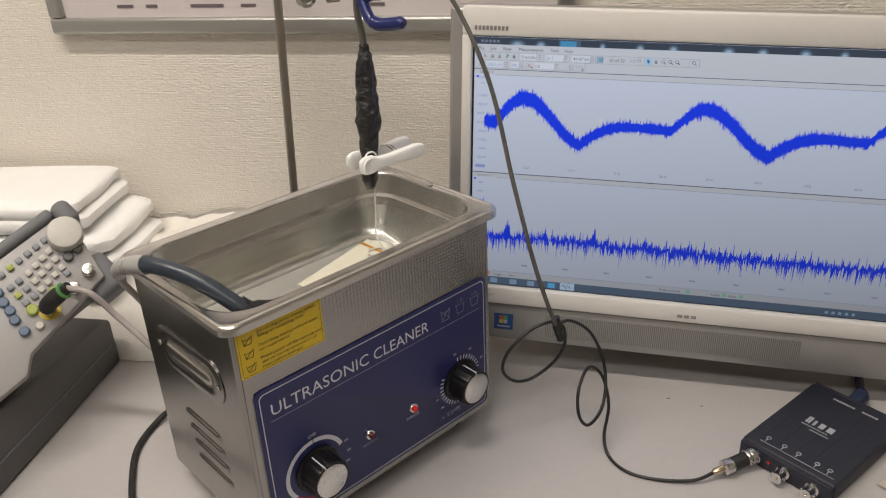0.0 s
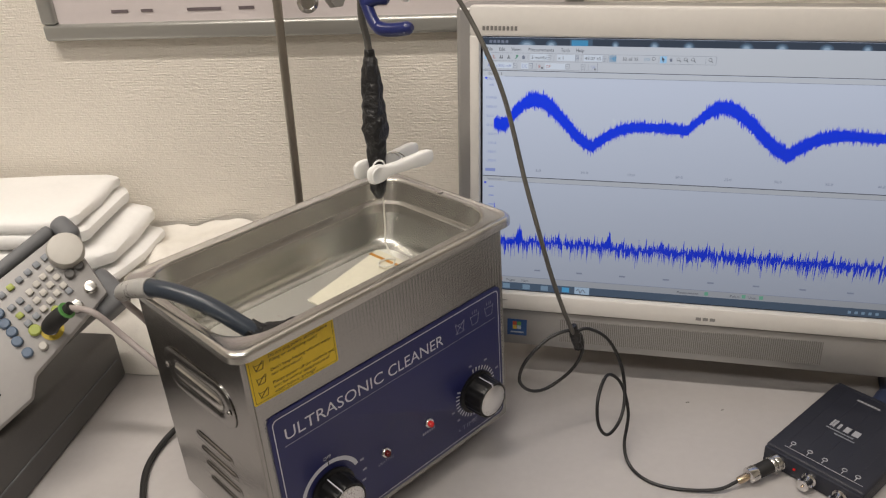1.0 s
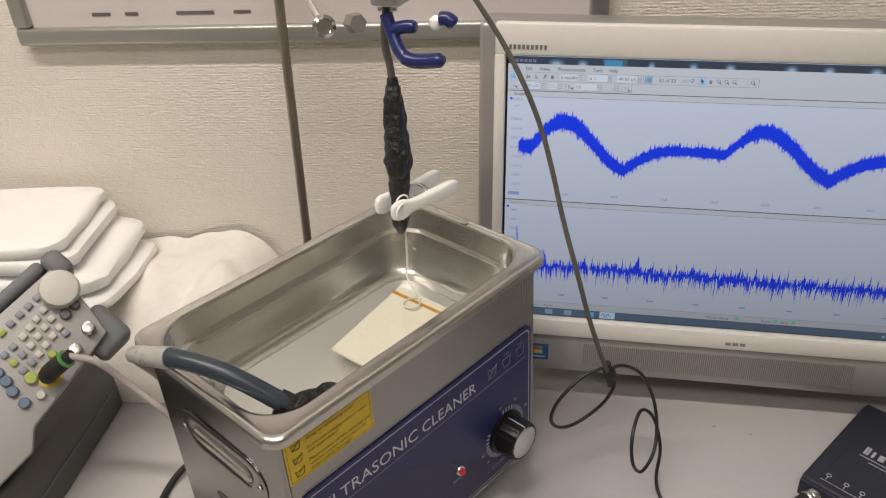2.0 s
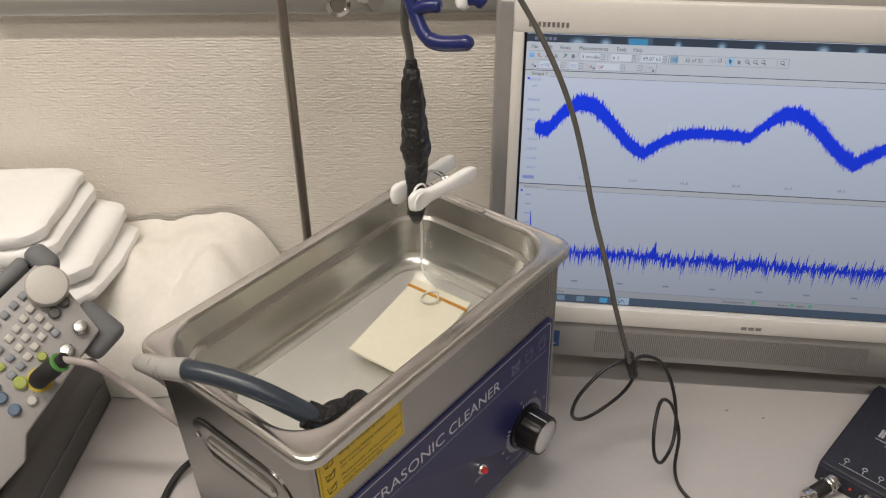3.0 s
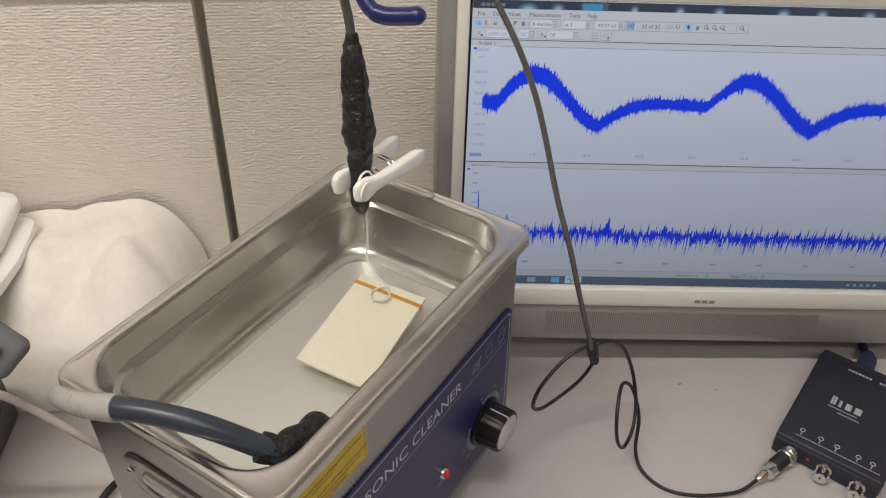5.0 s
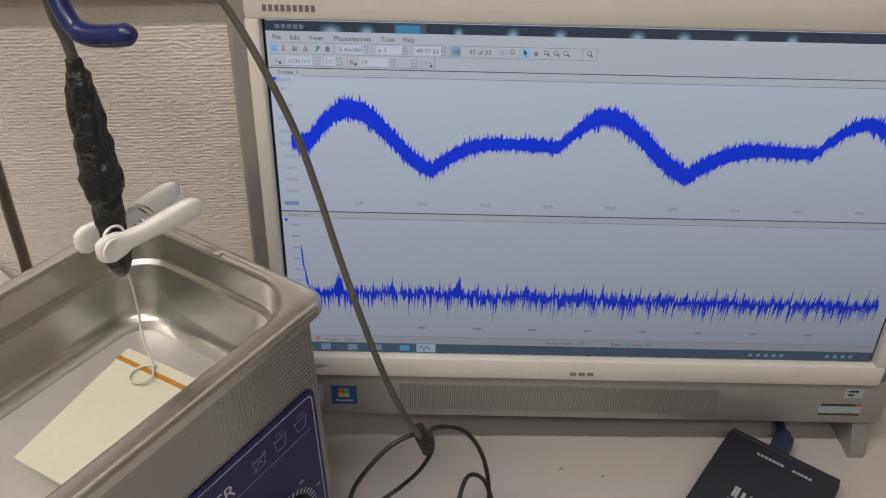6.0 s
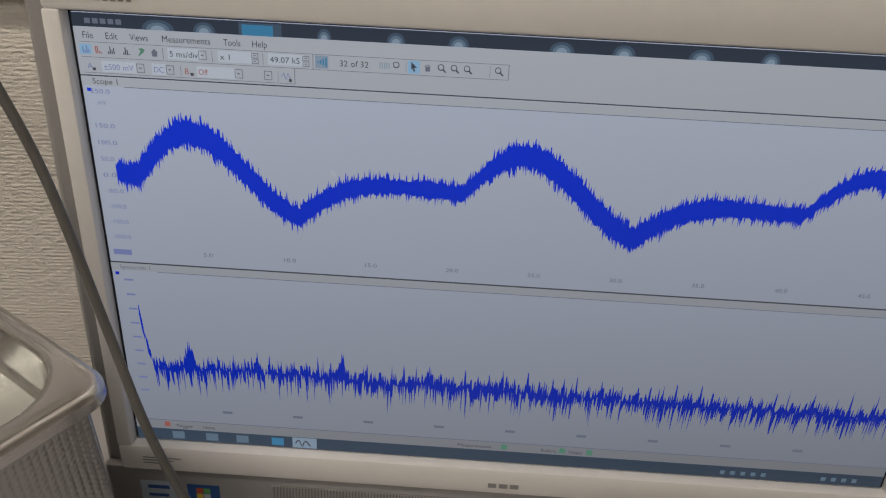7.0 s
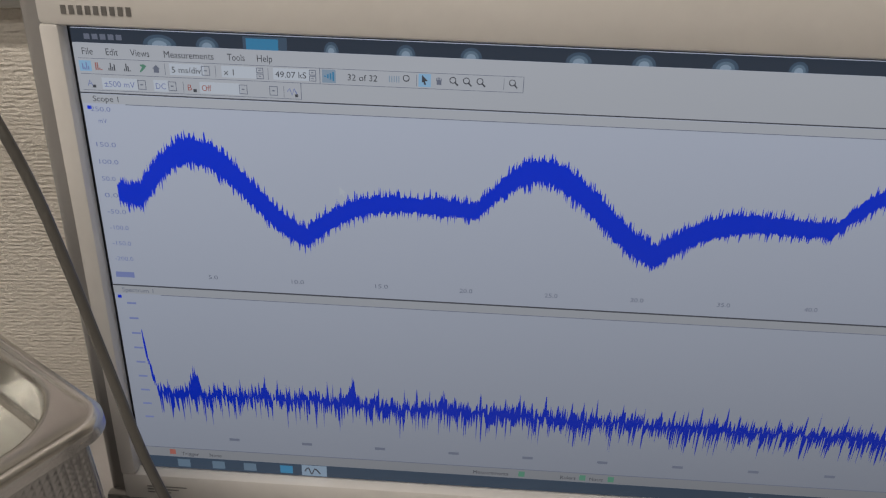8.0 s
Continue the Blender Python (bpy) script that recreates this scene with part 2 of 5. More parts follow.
def water_material():
    m = bpy.data.materials.new("clear_water")
    m.use_nodes = True
    nt = m.node_tree
    nt.nodes.clear()
    out = nt.nodes.new("ShaderNodeOutputMaterial")
    mix = nt.nodes.new("ShaderNodeMixShader")
    tr = nt.nodes.new("ShaderNodeBsdfTransparent")
    tr.inputs["Color"].default_value = (0.93, 0.95, 0.94, 1)
    gl = nt.nodes.new("ShaderNodeBsdfGlossy")
    gl.inputs["Roughness"].default_value = 0.03
    fr = nt.nodes.new("ShaderNodeFresnel")
    fr.inputs["IOR"].default_value = 1.33
    nz = nt.nodes.new("ShaderNodeTexNoise")
    nz.inputs["Scale"].default_value = 28
    bp = nt.nodes.new("ShaderNodeBump")
    bp.inputs["Strength"].default_value = 0.25
    bp.inputs["Distance"].default_value = 0.004
    tc = nt.nodes.new("ShaderNodeTexCoord")
    nt.links.new(tc.outputs["Object"], nz.inputs["Vector"])
    nt.links.new(nz.outputs["Fac"], bp.inputs["Height"])
    nt.links.new(bp.outputs["Normal"], gl.inputs["Normal"])
    nt.links.new(fr.outputs["Fac"], mix.inputs["Fac"])
    nt.links.new(tr.outputs["BSDF"], mix.inputs[1])
    nt.links.new(gl.outputs["BSDF"], mix.inputs[2])
    nt.links.new(mix.outputs["Shader"], out.inputs["Surface"])
    return m


WATER = water_material()


def woven_relief(m):
    """Vinyl wallpaper: close uneven level ribs with a finer cross weave."""
    nt = m.node_tree
    L, N = nt.links.new, nt.nodes.new
    tc = N("ShaderNodeTexCoord")
    heights = []
    for sx, sz, weight, detail in ((150, 430, 1.0, 2), (420, 300, 0.60, 2), (700, 900, 0.30, 1)):
        mp, nz, mu = N("ShaderNodeMapping"), N("ShaderNodeTexNoise"), N("ShaderNodeMath")
        mp.inputs["Scale"].default_value = (sx, 1, sz)
        nz.inputs["Scale"].default_value, nz.inputs["Detail"].default_value = 1.0, detail
        mu.operation, mu.inputs[1].default_value = "MULTIPLY", weight
        L(tc.outputs["Object"], mp.inputs["Vector"])
        L(mp.outputs["Vector"], nz.inputs["Vector"])
        L(nz.outputs["Fac"], mu.inputs[0])
        heights.append(mu)
    sep, mu, sn, sc = N("ShaderNodeSeparateXYZ"), N("ShaderNodeMath"), N("ShaderNodeMath"), N("ShaderNodeMath")
    mu.operation, mu.inputs[1].default_value = "MULTIPLY", 2 * math.pi / 0.0031
    sn.operation, sc.operation, sc.inputs[1].default_value = "SINE", "MULTIPLY", 0.07
    L(tc.outputs["Object"], sep.inputs["Vector"])
    L(sep.outputs["Z"], mu.inputs[0])
    L(mu.outputs[0], sn.inputs[0])
    L(sn.outputs[0], sc.inputs[0])
    total = sc
    for h_ in heights:
        ad = N("ShaderNodeMath")
        L(total.outputs[0], ad.inputs[0])
        L(h_.outputs[0], ad.inputs[1])
        total = ad
    bp = N("ShaderNodeBump")
    bp.inputs["Strength"].default_value, bp.inputs["Distance"].default_value = 1.0, 0.0014
    L(total.outputs[0], bp.inputs["Height"])
    L(bp.outputs["Normal"], nt.nodes["Principled BSDF"].inputs["Normal"])


woven_relief(WALLPAPER)



# ---- building helpers ----
def mesh_from(name, bm, material, smooth=False):
    bmesh.ops.recalc_face_normals(bm, faces=bm.faces[:])
    me = bpy.data.meshes.new(name)
    bm.to_mesh(me)
    bm.free()
    me.materials.append(material)
    if smooth:
        for p in me.polygons:
            p.use_smooth = True
        me.set_sharp_from_angle(angle=radians(38))
    return me


def part(name, bm, material, parent=None, label="", smooth=True):
    ob = new(name, mesh_from(name, bm, material, smooth))
    if parent is not None:
        ob.parent = parent
    if label:
        ob["label"] = label
    return ob


def thing(name, m, label, category, group="", kind=""):
    ob = new(name)
    ob.empty_display_size = 0.02
    ob.matrix_basis = m
    return tagged(ob, label, category, group, kind)


def box(x0, x1, y0, y1, z0, z1, bevel=0.0, seg=2, bm=None):
    own = bm is None
    b = bmesh.new()
    v = [b.verts.new((x, y, z)) for z in (z0, z1) for y in (y0, y1) for x in (x0, x1)]
    for f in ((0, 1, 3, 2), (4, 6, 7, 5), (0, 4, 5, 1), (2, 3, 7, 6), (0, 2, 6, 4), (1, 5, 7, 3)):
        b.faces.new([v[i] for i in f])
    bmesh.ops.recalc_face_normals(b, faces=b.faces[:])
    if bevel > 0:
        bmesh.ops.bevel(b, geom=b.edges[:], offset=bevel, segments=seg, affect="EDGES", profile=0.5)
    if own:
        return b
    me = bpy.data.meshes.new("t")
    b.to_mesh(me)
    b.free()
    bm.from_mesh(me)
    bpy.data.meshes.remove(me)
    return bm


def rring(hx, hy, r, z, cx=0.0, cy=0.0, n=8):
    """A rounded rectangle's points, counter-clockwise."""
    pts = []
    for k, (sx, sy) in enumerate(((1, 1), (-1, 1), (-1, -1), (1, -1))):
        for i in range(n + 1):
            a = math.pi / 2 * (k + i / n)
            pts.append(Vector((cx + sx * (hx - r) + r * math.cos(a), cy + sy * (hy - r) + r * math.sin(a), z)))
    return pts


def loft(rings, close_first=False, close_last=False, bm=None, cyclic=True):
    bm = bm or bmesh.new()
    vs = [[bm.verts.new(p) for p in ring] for ring in rings]
    n = len(rings[0])
    for a, b in zip(vs, vs[1:]):
        for i in range(n if cyclic else n - 1):
            bm.faces.new((a[i], a[(i + 1) % n], b[(i + 1) % n], b[i]))
    if close_first:
        bm.faces.new(vs[0][::-1])
    if close_last:
        bm.faces.new(vs[-1])
    return bm


def lathe(profile, m=None, seg=32, bm=None):
    """Turned about local z; profile of (radius, z)."""
    m = m or Matrix()
    rings = [[m @ Vector((r * math.cos(2 * math.pi * i / seg), r * math.sin(2 * math.pi * i / seg), z)) for i in range(seg)] for r, z in profile]
    return loft(rings, True, True, bm)


def smooth_path(pts, per=8):
    pts = [Vector(p) for p in pts]
    out = []
    for i in range(len(pts) - 1):
        p0, p1, p2, p3 = pts[max(i - 1, 0)], pts[i], pts[i + 1], pts[min(i + 2, len(pts) - 1)]
        for k in range(per):
            t = k / per
            out.append(0.5 * ((2 * p1) + (p2 - p0) * t + (2 * p0 - 5 * p1 + 4 * p2 - p3) * t * t + (3 * p1 - p0 - 3 * p2 + p3) * t ** 3))
    return out + [pts[-1]]


def tube(pts, radius, seg=12, per=8, bm=None, wobble=0.0, smooth=True):
    path = smooth_path(pts, per) if smooth else [Vector(p) for p in pts]
    tang = [(path[min(i + 1, len(path) - 1)] - path[max(i - 1, 0)]).normalized() for i in range(len(path))]
    nrm = tang[0].orthogonal().normalized()
    rings = []
    for i, (p, t) in enumerate(zip(path, tang)):
        nrm = (nrm - t * nrm.dot(t)).normalized()
        bi = t.cross(nrm)
        f = i / max(1, len(path) - 1)
        r = radius(f) if callable(radius) else radius
        ring = []
        for k in range(seg):
            a = 2 * math.pi * k / seg
            rk = r * (1 + wobble * noise.noise(Vector((p * 130) + Vector((math.cos(a), math.sin(a), 0)) * 1.4)))
            ring.append(p + (nrm * math.cos(a) + bi * math.sin(a)) * rk)
        rings.append(ring)
    return loft(rings, True, True, bm)


def text_mesh(body, size, m, width=None, bm=None):
    """Flat lettering, drawn in the xy plane from its lower left corner, then moved by m; width stretches it."""
    cu = bpy.data.curves.new("lettering", "FONT")
    cu.body, cu.size, cu.resolution_u = body, 1.0, 3
    ob = bpy.data.objects.new("lettering", cu)
    scene.collection.objects.link(ob)
    bpy.context.view_layer.update()
    me = bpy.data.meshes.new_from_object(ob.evaluated_get(bpy.context.evaluated_depsgraph_get()))
    xs = [v.co.x for v in me.vertices] or [0, 1]
    sx = size if width is None else width / max(1e-6, max(xs) - min(xs))
    low = min(xs)
    for v in me.vertices:
        v.co = m @ Vector(((v.co.x - low) * sx, v.co.y * size, 0))
    bm = bm or bmesh.new()
    bm.from_mesh(me)
    bpy.data.objects.remove(ob)
    bpy.data.meshes.remove(me)
    return bm


# ---- the room ----
def slab(name, x0, x1, y0, y1, z0, z1, material, label, category):
    ob = part(name, box(x0, x1, y0, y1, z0, z1), material, smooth=False)
    ob.matrix_basis = ROOM
    return tagged(ob, label, category, kind="structure")


slab("wall_north", -1.9, 2.2, WALL_Y, WALL_Y + 0.12, FLOOR_Z, CEIL_Z, WALLPAPER, "cream wall with ribbed vinyl wallpaper", "wall")
slab("wall_west", -2.02, -1.9, -3.0, WALL_Y + 0.12, FLOOR_Z, CEIL_Z, PLAIN_WALL, "plain cream painted side wall", "wall")
slab("wall_east", 2.2, 2.32, -3.0, WALL_Y + 0.12, FLOOR_Z, CEIL_Z, PLAIN_WALL, "plain cream painted side wall", "wall")
slab("wall_south", -2.02, 2.32, -3.12, -3.0, FLOOR_Z, CEIL_Z, PLAIN_WALL, "plain cream painted wall behind the desk", "wall")
slab("floor", -2.02, 2.32, -3.12, WALL_Y + 0.12, FLOOR_Z - 0.1, FLOOR_Z, FLOORING, "grey vinyl floor of the room", "floor")
slab("ceiling", -2.02, 2.32, -3.12, WALL_Y + 0.12, CEIL_Z, CEIL_Z + 0.1, CEILING, "white ceiling board", "ceiling")


def ceiling_light(x, y, w, d):
    t = thing("ceiling_light", ROOM @ pose(x, y, CEIL_Z), "white ceiling lamp with a frosted diffuser", "ceiling light", "ceiling lamps")
    part("frame", box(-w / 2 - 0.03, w / 2 + 0.03, -d / 2 - 0.03, d / 2 + 0.03, -0.055, -0.001, 0.006), PLASTIC_WHITE, t)
    part("diffuser", box(-w / 2, w / 2, -d / 2, d / 2, -0.075, -0.056, 0.006), LIGHT_DIFF, t)
    return t


ceiling_light(-0.42, -0.36, 1.2, 0.10)
ceiling_light(0.15, -1.15, 1.2, 0.28)

desk = thing("desk", ROOM @ pose(0, 0, 0), "pale grey laminate desk top against the wall", "desk")
part("desktop", box(DESK_W, DESK_E, DESK_S, WALL_Y - 0.002, -0.03, 0.0, 0.003), LAMINATE, desk, smooth=False)
for lx in (DESK_W + 0.05, DESK_E - 0.05):
    for ly in (DESK_S + 0.05, WALL_Y - 0.06):
        part("leg", box(lx - 0.025, lx + 0.025, ly - 0.025, ly + 0.025, FLOOR_Z, -0.031, 0.003), DESK_METAL, desk)
for sx, sy, sr in ((0.2578, 0.1729, 0.0022), (0.2913, 0.1638, 0.0018)):
    sp = part("speck", lathe([(sr, 0.0), (sr * 0.8, 0.0004)], pose(sx, sy, 0.0002, 0, 0, 20) @ Matrix.Diagonal((1, 0.5, 1, 1)), 10), SPECK, desk)
    sp.matrix_parent_inverse = Matrix()


# ---- framed poster on the wall ----
def poster_frame():
    x0, x1, z0, z1 = -0.484, 0.142, 0.3465, 0.86
    w, y0, y1 = 0.019, WALL_Y - 0.016, WALL_Y - 0.001
    t = thing("poster_frame", ROOM, "silver aluminium picture frame with a printed poster on the wall", "picture frame")
    for a in ((x0, x1, z0, z0 + w), (x0, x1, z1 - w, z1), (x0, x0 + w, z0 + w, z1 - w), (x1 - w, x1, z0 + w, z1 - w)):
        part("rail", box(a[0], a[1], y0, y1, a[2], a[3], 0.004, 3), FRAME_ALU, t)
    part("poster", box(x0 + w, x1 - w, y1 - 0.008, y1 - 0.005, z0 + w, z1 - w), PAPER, t, "pale pink printed poster", False)
    rnd = random.Random(4)
    y = y1 - 0.0084
    for row in range(14):
        z = z0 + 0.030 + row * 0.030
        x = x0 + 0.09
        while x < x1 - 0.06:
            ln = rnd.uniform(0.012, 0.05)
            if rnd.random() < 0.55:
                red = rnd.random() < 0.2
                part("text_bar", box(x, x + ln, y - 0.0003, y, z, z + (0.006 if red else 0.0035)), POSTER_RED if red else POSTER_INK, t, smooth=False)
            x += ln + rnd.uniform(0.01, 0.05)
    return t


poster_frame()


# ---- monitor ----
MW, MH = 0.4617, 0.2629
_y, _l, _r = radians(-56.556), radians(5.353), radians(1.453)
_d = Vector((math.cos(_y), math.sin(_y), 0))
_nb = Vector((-math.sin(_y), math.cos(_y), 0))
_up = Vector((0, 0, math.cos(_l))) + _nb * math.sin(_l)
_bk = _nb * math.cos(_l) - Vector((0, 0, math.sin(_l)))
_dx, _uz = _d * math.cos(_r) - _up * math.sin(_r), _up * math.cos(_r) + _d * math.sin(_r)
MON = Matrix.Translation((0.2201, 0.1003, 0.3687)) @ Matrix((_dx, _bk, _uz)).transposed().to_4x4()


def urect(u0, v0, u1, v1, off, bm=None, thick=0.00012):
    return box(u0, u1, -off - thick, -off, -v1, -v0, bm=bm)


def utext(body, u, v, size, off, width=None, bm=None):
    return text_mesh(body, size, Matrix.Translation((u, -off, -v)) @ pose(0, 0, 0, 90), width, bm)


def monitor():
    t = thing("computer_monitor", MON, "silver and white desktop computer display showing two blue signal traces", "monitor")
    # silver back shell, wider than the white bezel, with a chin below
    part("shell", box(-0.0245, MW + 0.0245, 0.004, 0.050, -0.3265, 0.026, 0.005, 3), SILVER, t, "satin silver housing")
    part("chin", box(-0.0235, MW + 0.0235, -0.004, 0.0035, -0.3255, -0.2835, 0.0025, 2), SILVER, t, "satin silver speaker chin")
    part("back_bulge", box(0.06, MW - 0.06, 0.051, 0.085, -0.29, -0.02, 0.02, 3), SILVER, t)
    # pearl white bezel, four bars
    part("bezel_top", box(-0.0095, MW + 0.0095, -0.008, 0.0035, 0.0, 0.028, 0.003, 2), BEZEL, t)
    part("bezel_bottom", box(-0.0095, MW + 0.0095, -0.008, 0.0035, -0.2825, -MH, 0.003, 2), BEZEL, t)
    part("bezel_side", box(-0.0095, 0.0, -0.008, 0.0035, -MH - 0.001, 0.001, 0.002, 2), BEZEL, t)
    part("bezel_side", box(MW, MW + 0.0095, -0.008, 0.0035, -MH - 0.001, 0.001, 0.002, 2), BEZEL, t)
    # speaker grille: upright slits
    g = part("speaker_grille", box(0.085, 0.345, -0.0046, -0.0040, -0.317, -0.291), GRILLE_DARK, t, "finely slotted silver grille", False)
    bm = bmesh.new()
    for i in range(130):
        u = 0.085 + i * 0.002
        box(u, u + 0.0011, -0.0054, -0.0047, -0.317, -0.291, bm=bm)
    part("grille_slats", bm, SILVER, g, smooth=False)
    # emblems as plain bars
    for u, w in ((0.2212, 0.0052), (0.2280, 0.0052), (0.2348, 0.0052)):
        part("emblem", urect(u, 0.2732, u + w, 0.2766, 0.0082), LOGO_GREY, t, smooth=False)
    for i in range(9):
        part("emblem", urect(0.0030 + i * 0.00375, -0.0098, 0.0054 + i * 0.00375, -0.0058, 0.0082), LOGO_GREY, t, smooth=False)
    # stickers on the chin
    s = part("sticker", urect(0.0300, 0.2948, 0.0508, 0.3138, 0.0042), STICK_BLUE, t, "small blue square sticker")
    for k, m in enumerate((STICK_RED, STICK_GREEN, STICK_AMBER, STICK_PALE)):
        a, b = 0.0358 + 0.0047 * (k % 2), 0.2975 + 0.0047 * (k // 2)
        part("emblem_patch", urect(a, b, a + 0.0042, b + 0.0042, 0.0044), m, s, smooth=False)
    part("emblem_bar", urect(0.0338, 0.3092, 0.0475, 0.3108, 0.0044), STICK_PALE, s, smooth=False)
    s = part("sticker", urect(-0.0002, 0.2938, 0.0235, 0.3118, 0.0042), STICK_PALE, t, "pale blue chip sticker")
    part("emblem_bar", urect(0.0045, 0.2972, 0.0185, 0.3000, 0.0044), STICK_BLUE, s, smooth=False)
    part("emblem_bar", urect(0.0045, 0.3042, 0.0175, 0.3066, 0.0044), STICK_BLUE, s, smooth=False)
    s = part("sticker", urect(0.4470, 0.2872, 0.4622, 0.2975, 0.0042), STICK_PALE, t, "grey energy mark sticker")
    part("emblem_bar", urect(0.450, 0.2895, 0.458, 0.2915, 0.0044), DARK_PRINT, s, smooth=False)
    part("emblem_bar", urect(0.450, 0.2932, 0.455, 0.2952, 0.0044), DARK_PRINT, s, smooth=False)
    s = part("sticker", urect(0.4300, 0.3031, 0.4652, 0.3165, 0.0042), STICK_PALE, t, "white sticker with dark rows and a red end")
    part("emblem_bar", urect(0.4305, 0.3035, 0.4595, 0.3062, 0.0044), DARK_PRINT, s, smooth=False)
    part("emblem_bar", urect(0.4600, 0.3035, 0.4645, 0.3062, 0.0044), STICK_RED, s, smooth=False)
    part("emblem_bar", urect(0.4305, 0.3136, 0.4645, 0.3160, 0.0044), DARK_PRINT, s, smooth=False)
    for i in range(3):
        part("text_bar", urect(0.006, 0.2705 + i * 0.0022, 0.030 - 0.005 * i, 0.2713 + i * 0.0022, 0.0082), LOGO_GREY, t, smooth=False)
    # two feet that stand on the desk
    inv = MON.inverted()
    for u in (0.4705, -0.0105):
        top = MON @ Vector((u, 0.03, -0.30))
        bm = bmesh.new()
        d2, n2 = Vector((_d.x, _d.y, 0)), Vector((_nb.x, _nb.y, 0))
        foot = Vector((top.x, top.y, 0))
        rings = []
        for z, back, fwd, w in ((0.0, 0.03, 0.044, 0.0065), (0.006, 0.03, 0.044, 0.0065), (0.012, 0.01, 0.042, 0.0065), (0.035, 0.0, 0.031, 0.0065), (top.z, -0.01, 0.024, 0.0065)):
            c = Vector((foot.x, foot.y, z))
            rings.append([inv @ (c + d2 * sx * w + n2 * (back if sy > 0 else -fwd)) for sx, sy in ((-1, -1), (1, -1), (1, 1), (-1, 1))])
        loft(rings, True, True, bm)
        part("foot", bm, SILVER, t, "silver display foot", False)
    # the display and what it shows
    part("display_edge", box(0.0, MW, 0.0005, 0.0032, -MH, 0.0), BLACK_GLASS, t, smooth=False)
    scr = part("screen", box(0.0022, MW - 0.0022, -0.0012, 0.0004, -MH + 0.0016, -0.0016), LCD, t, "glowing pale blue display with measuring software", False)
    o = 0.0013
    S = lambda n, u0, v0, u1, v1, m, k=0: part(n, urect(u0, v0, u1, v1, o + 0.00016 * k), m, scr, smooth=False)
    X = lambda s, u, v, h, m=LCD_INK, w=None, k=2: part("lettering", utext(s, u, v, h, o + 0.00016 * k, w), m, scr, smooth=False)
    S("title_bar", 0.0022, 0.0016, MW - 0.0022, 0.0082, LCD_TITLE)
    for u, w in ((0.036, 0.016), (0.061, 0.011), (0.121, 0.007), (0.1545, 0.009), (0.184, 0.010), (0.232, 0.012), (0.262, 0.011), (0.298, 0.012), (0.332, 0.009), (0.405, 0.012)):
        for k, grow, m in ((1, 1.0, LCD_HAZE), (2, 0.72, LCD_GLOW), (3, 0.45, LCD_PALE)):
            bm = bmesh.new()
            ring = [(u + w / 2 + grow * w / 2 * math.cos(a), -o - 0.00016 * k, -0.0081 + grow * 0.0050 * math.sin(a)) for a in [math.pi * q / 10 for q in range(11)]]
            bm.faces.new([bm.verts.new(q) for q in ring])
            part("title_patch", bm, m, scr, smooth=False)
    S("title_patch", 0.0835, 0.0022, 0.104, 0.0081, LCD_HAZE, 4)
    S("title_patch", 0.0850, 0.0030, 0.100, 0.0081, LCD_CYAN, 5)
    for i in range(5):
        S("emblem_bar", 0.0085 + i * 0.0038, 0.0040, 0.0112 + i * 0.0038, 0.0065, LCD_FAINT, 2)
    S("menu_bar", 0.0022, 0.0084, MW - 0.0022, 0.0320, LCD_BAR)
    for s, u, w in (("File", 0.0064, 0.0052), ("Edit", 0.0178, 0.0058), ("Views", 0.0295, 0.0090), ("Measurements", 0.0455, 0.0235), ("Tools", 0.0755, 0.0082), ("Help", 0.0895, 0.0072)):
        X(s, u, 0.0137, 0.0046, LCD_INK, w)
    # first toolbar row
    S("icon", 0.0040, 0.0166, 0.0098, 0.0216, LCD_SKY, 1)
    for u, m, steps in ((0.0055, LCD_SCALE, (5, 2, 6, 3)), (0.0118, LCD_RED, (6, 6, 2, 1)), (0.0180, LCD_INK, (2, 6, 3, 5)), (0.0255, LCD_INK, (2, 6, 4, 1))):
        bm = bmesh.new()
        for k, high in enumerate(steps):
            urect(u + k * 0.0009, 0.0209 - high * 0.0006, u + k * 0.0009 + 0.0005, 0.0209, o + 0.0004, bm)
        part("icon", bm, m, scr, smooth=False)
    for u, m, shape in ((0.0328, LCD_GREEN, ((0, 1), (0.4, 0.4), (0.1, 0.1), (0.6, 0), (1, 0.2), (0.7, 0.6), (0.2, 1))), (0.0392, LCD_FAINT, ((0.15, 1), (0.15, 0.5), (0, 0.5), (0.5, 0), (1, 0.5), (0.85, 0.5), (0.85, 1)))):
        bm = bmesh.new()
        bm.faces.new([bm.verts.new((u + a * 0.0036, -o - 0.0004, -0.0172 - b * 0.0038)) for a, b in shape])
        part("icon", bm, m, scr, smooth=False)

    def outlined(u, v, w, h):
        bm = urect(u, v, u + w, v + 0.0003, o + 0.0004)
        urect(u, v + h, u + w, v + h + 0.0003, o + 0.0004, bm)
        urect(u, v, u + 0.0003, v + h, o + 0.0004, bm)
        urect(u + w, v, u + w + 0.0003, v + h + 0.0003, o + 0.0004, bm)
        return bm

    for u, w, body, tw, v in ((0.0474, 0.0165, "5 ms/div", 0.0140, 0.0163), (0.0722, 0.0170, "x 1", 0.0048, 0.0163), (0.0967, 0.0174, "49.07 kS", 0.0146, 0.0163), (0.0138, 0.0170, "\u00b1500 mV", 0.0148, 0.0245), (0.0388, 0.0070, "DC", 0.0048, 0.0245), (0.0610, 0.0195, "Off", 0.0046, 0.0245)):
        S("field", u, v, u + w, v + 0.0055, LCD_WHITE, 1)
        X(body, u + 0.0010, v + 0.0043, 0.0041, LCD_RED if body == "Off" else LCD_SCALE if v > 0.02 else LCD_INK, tw)
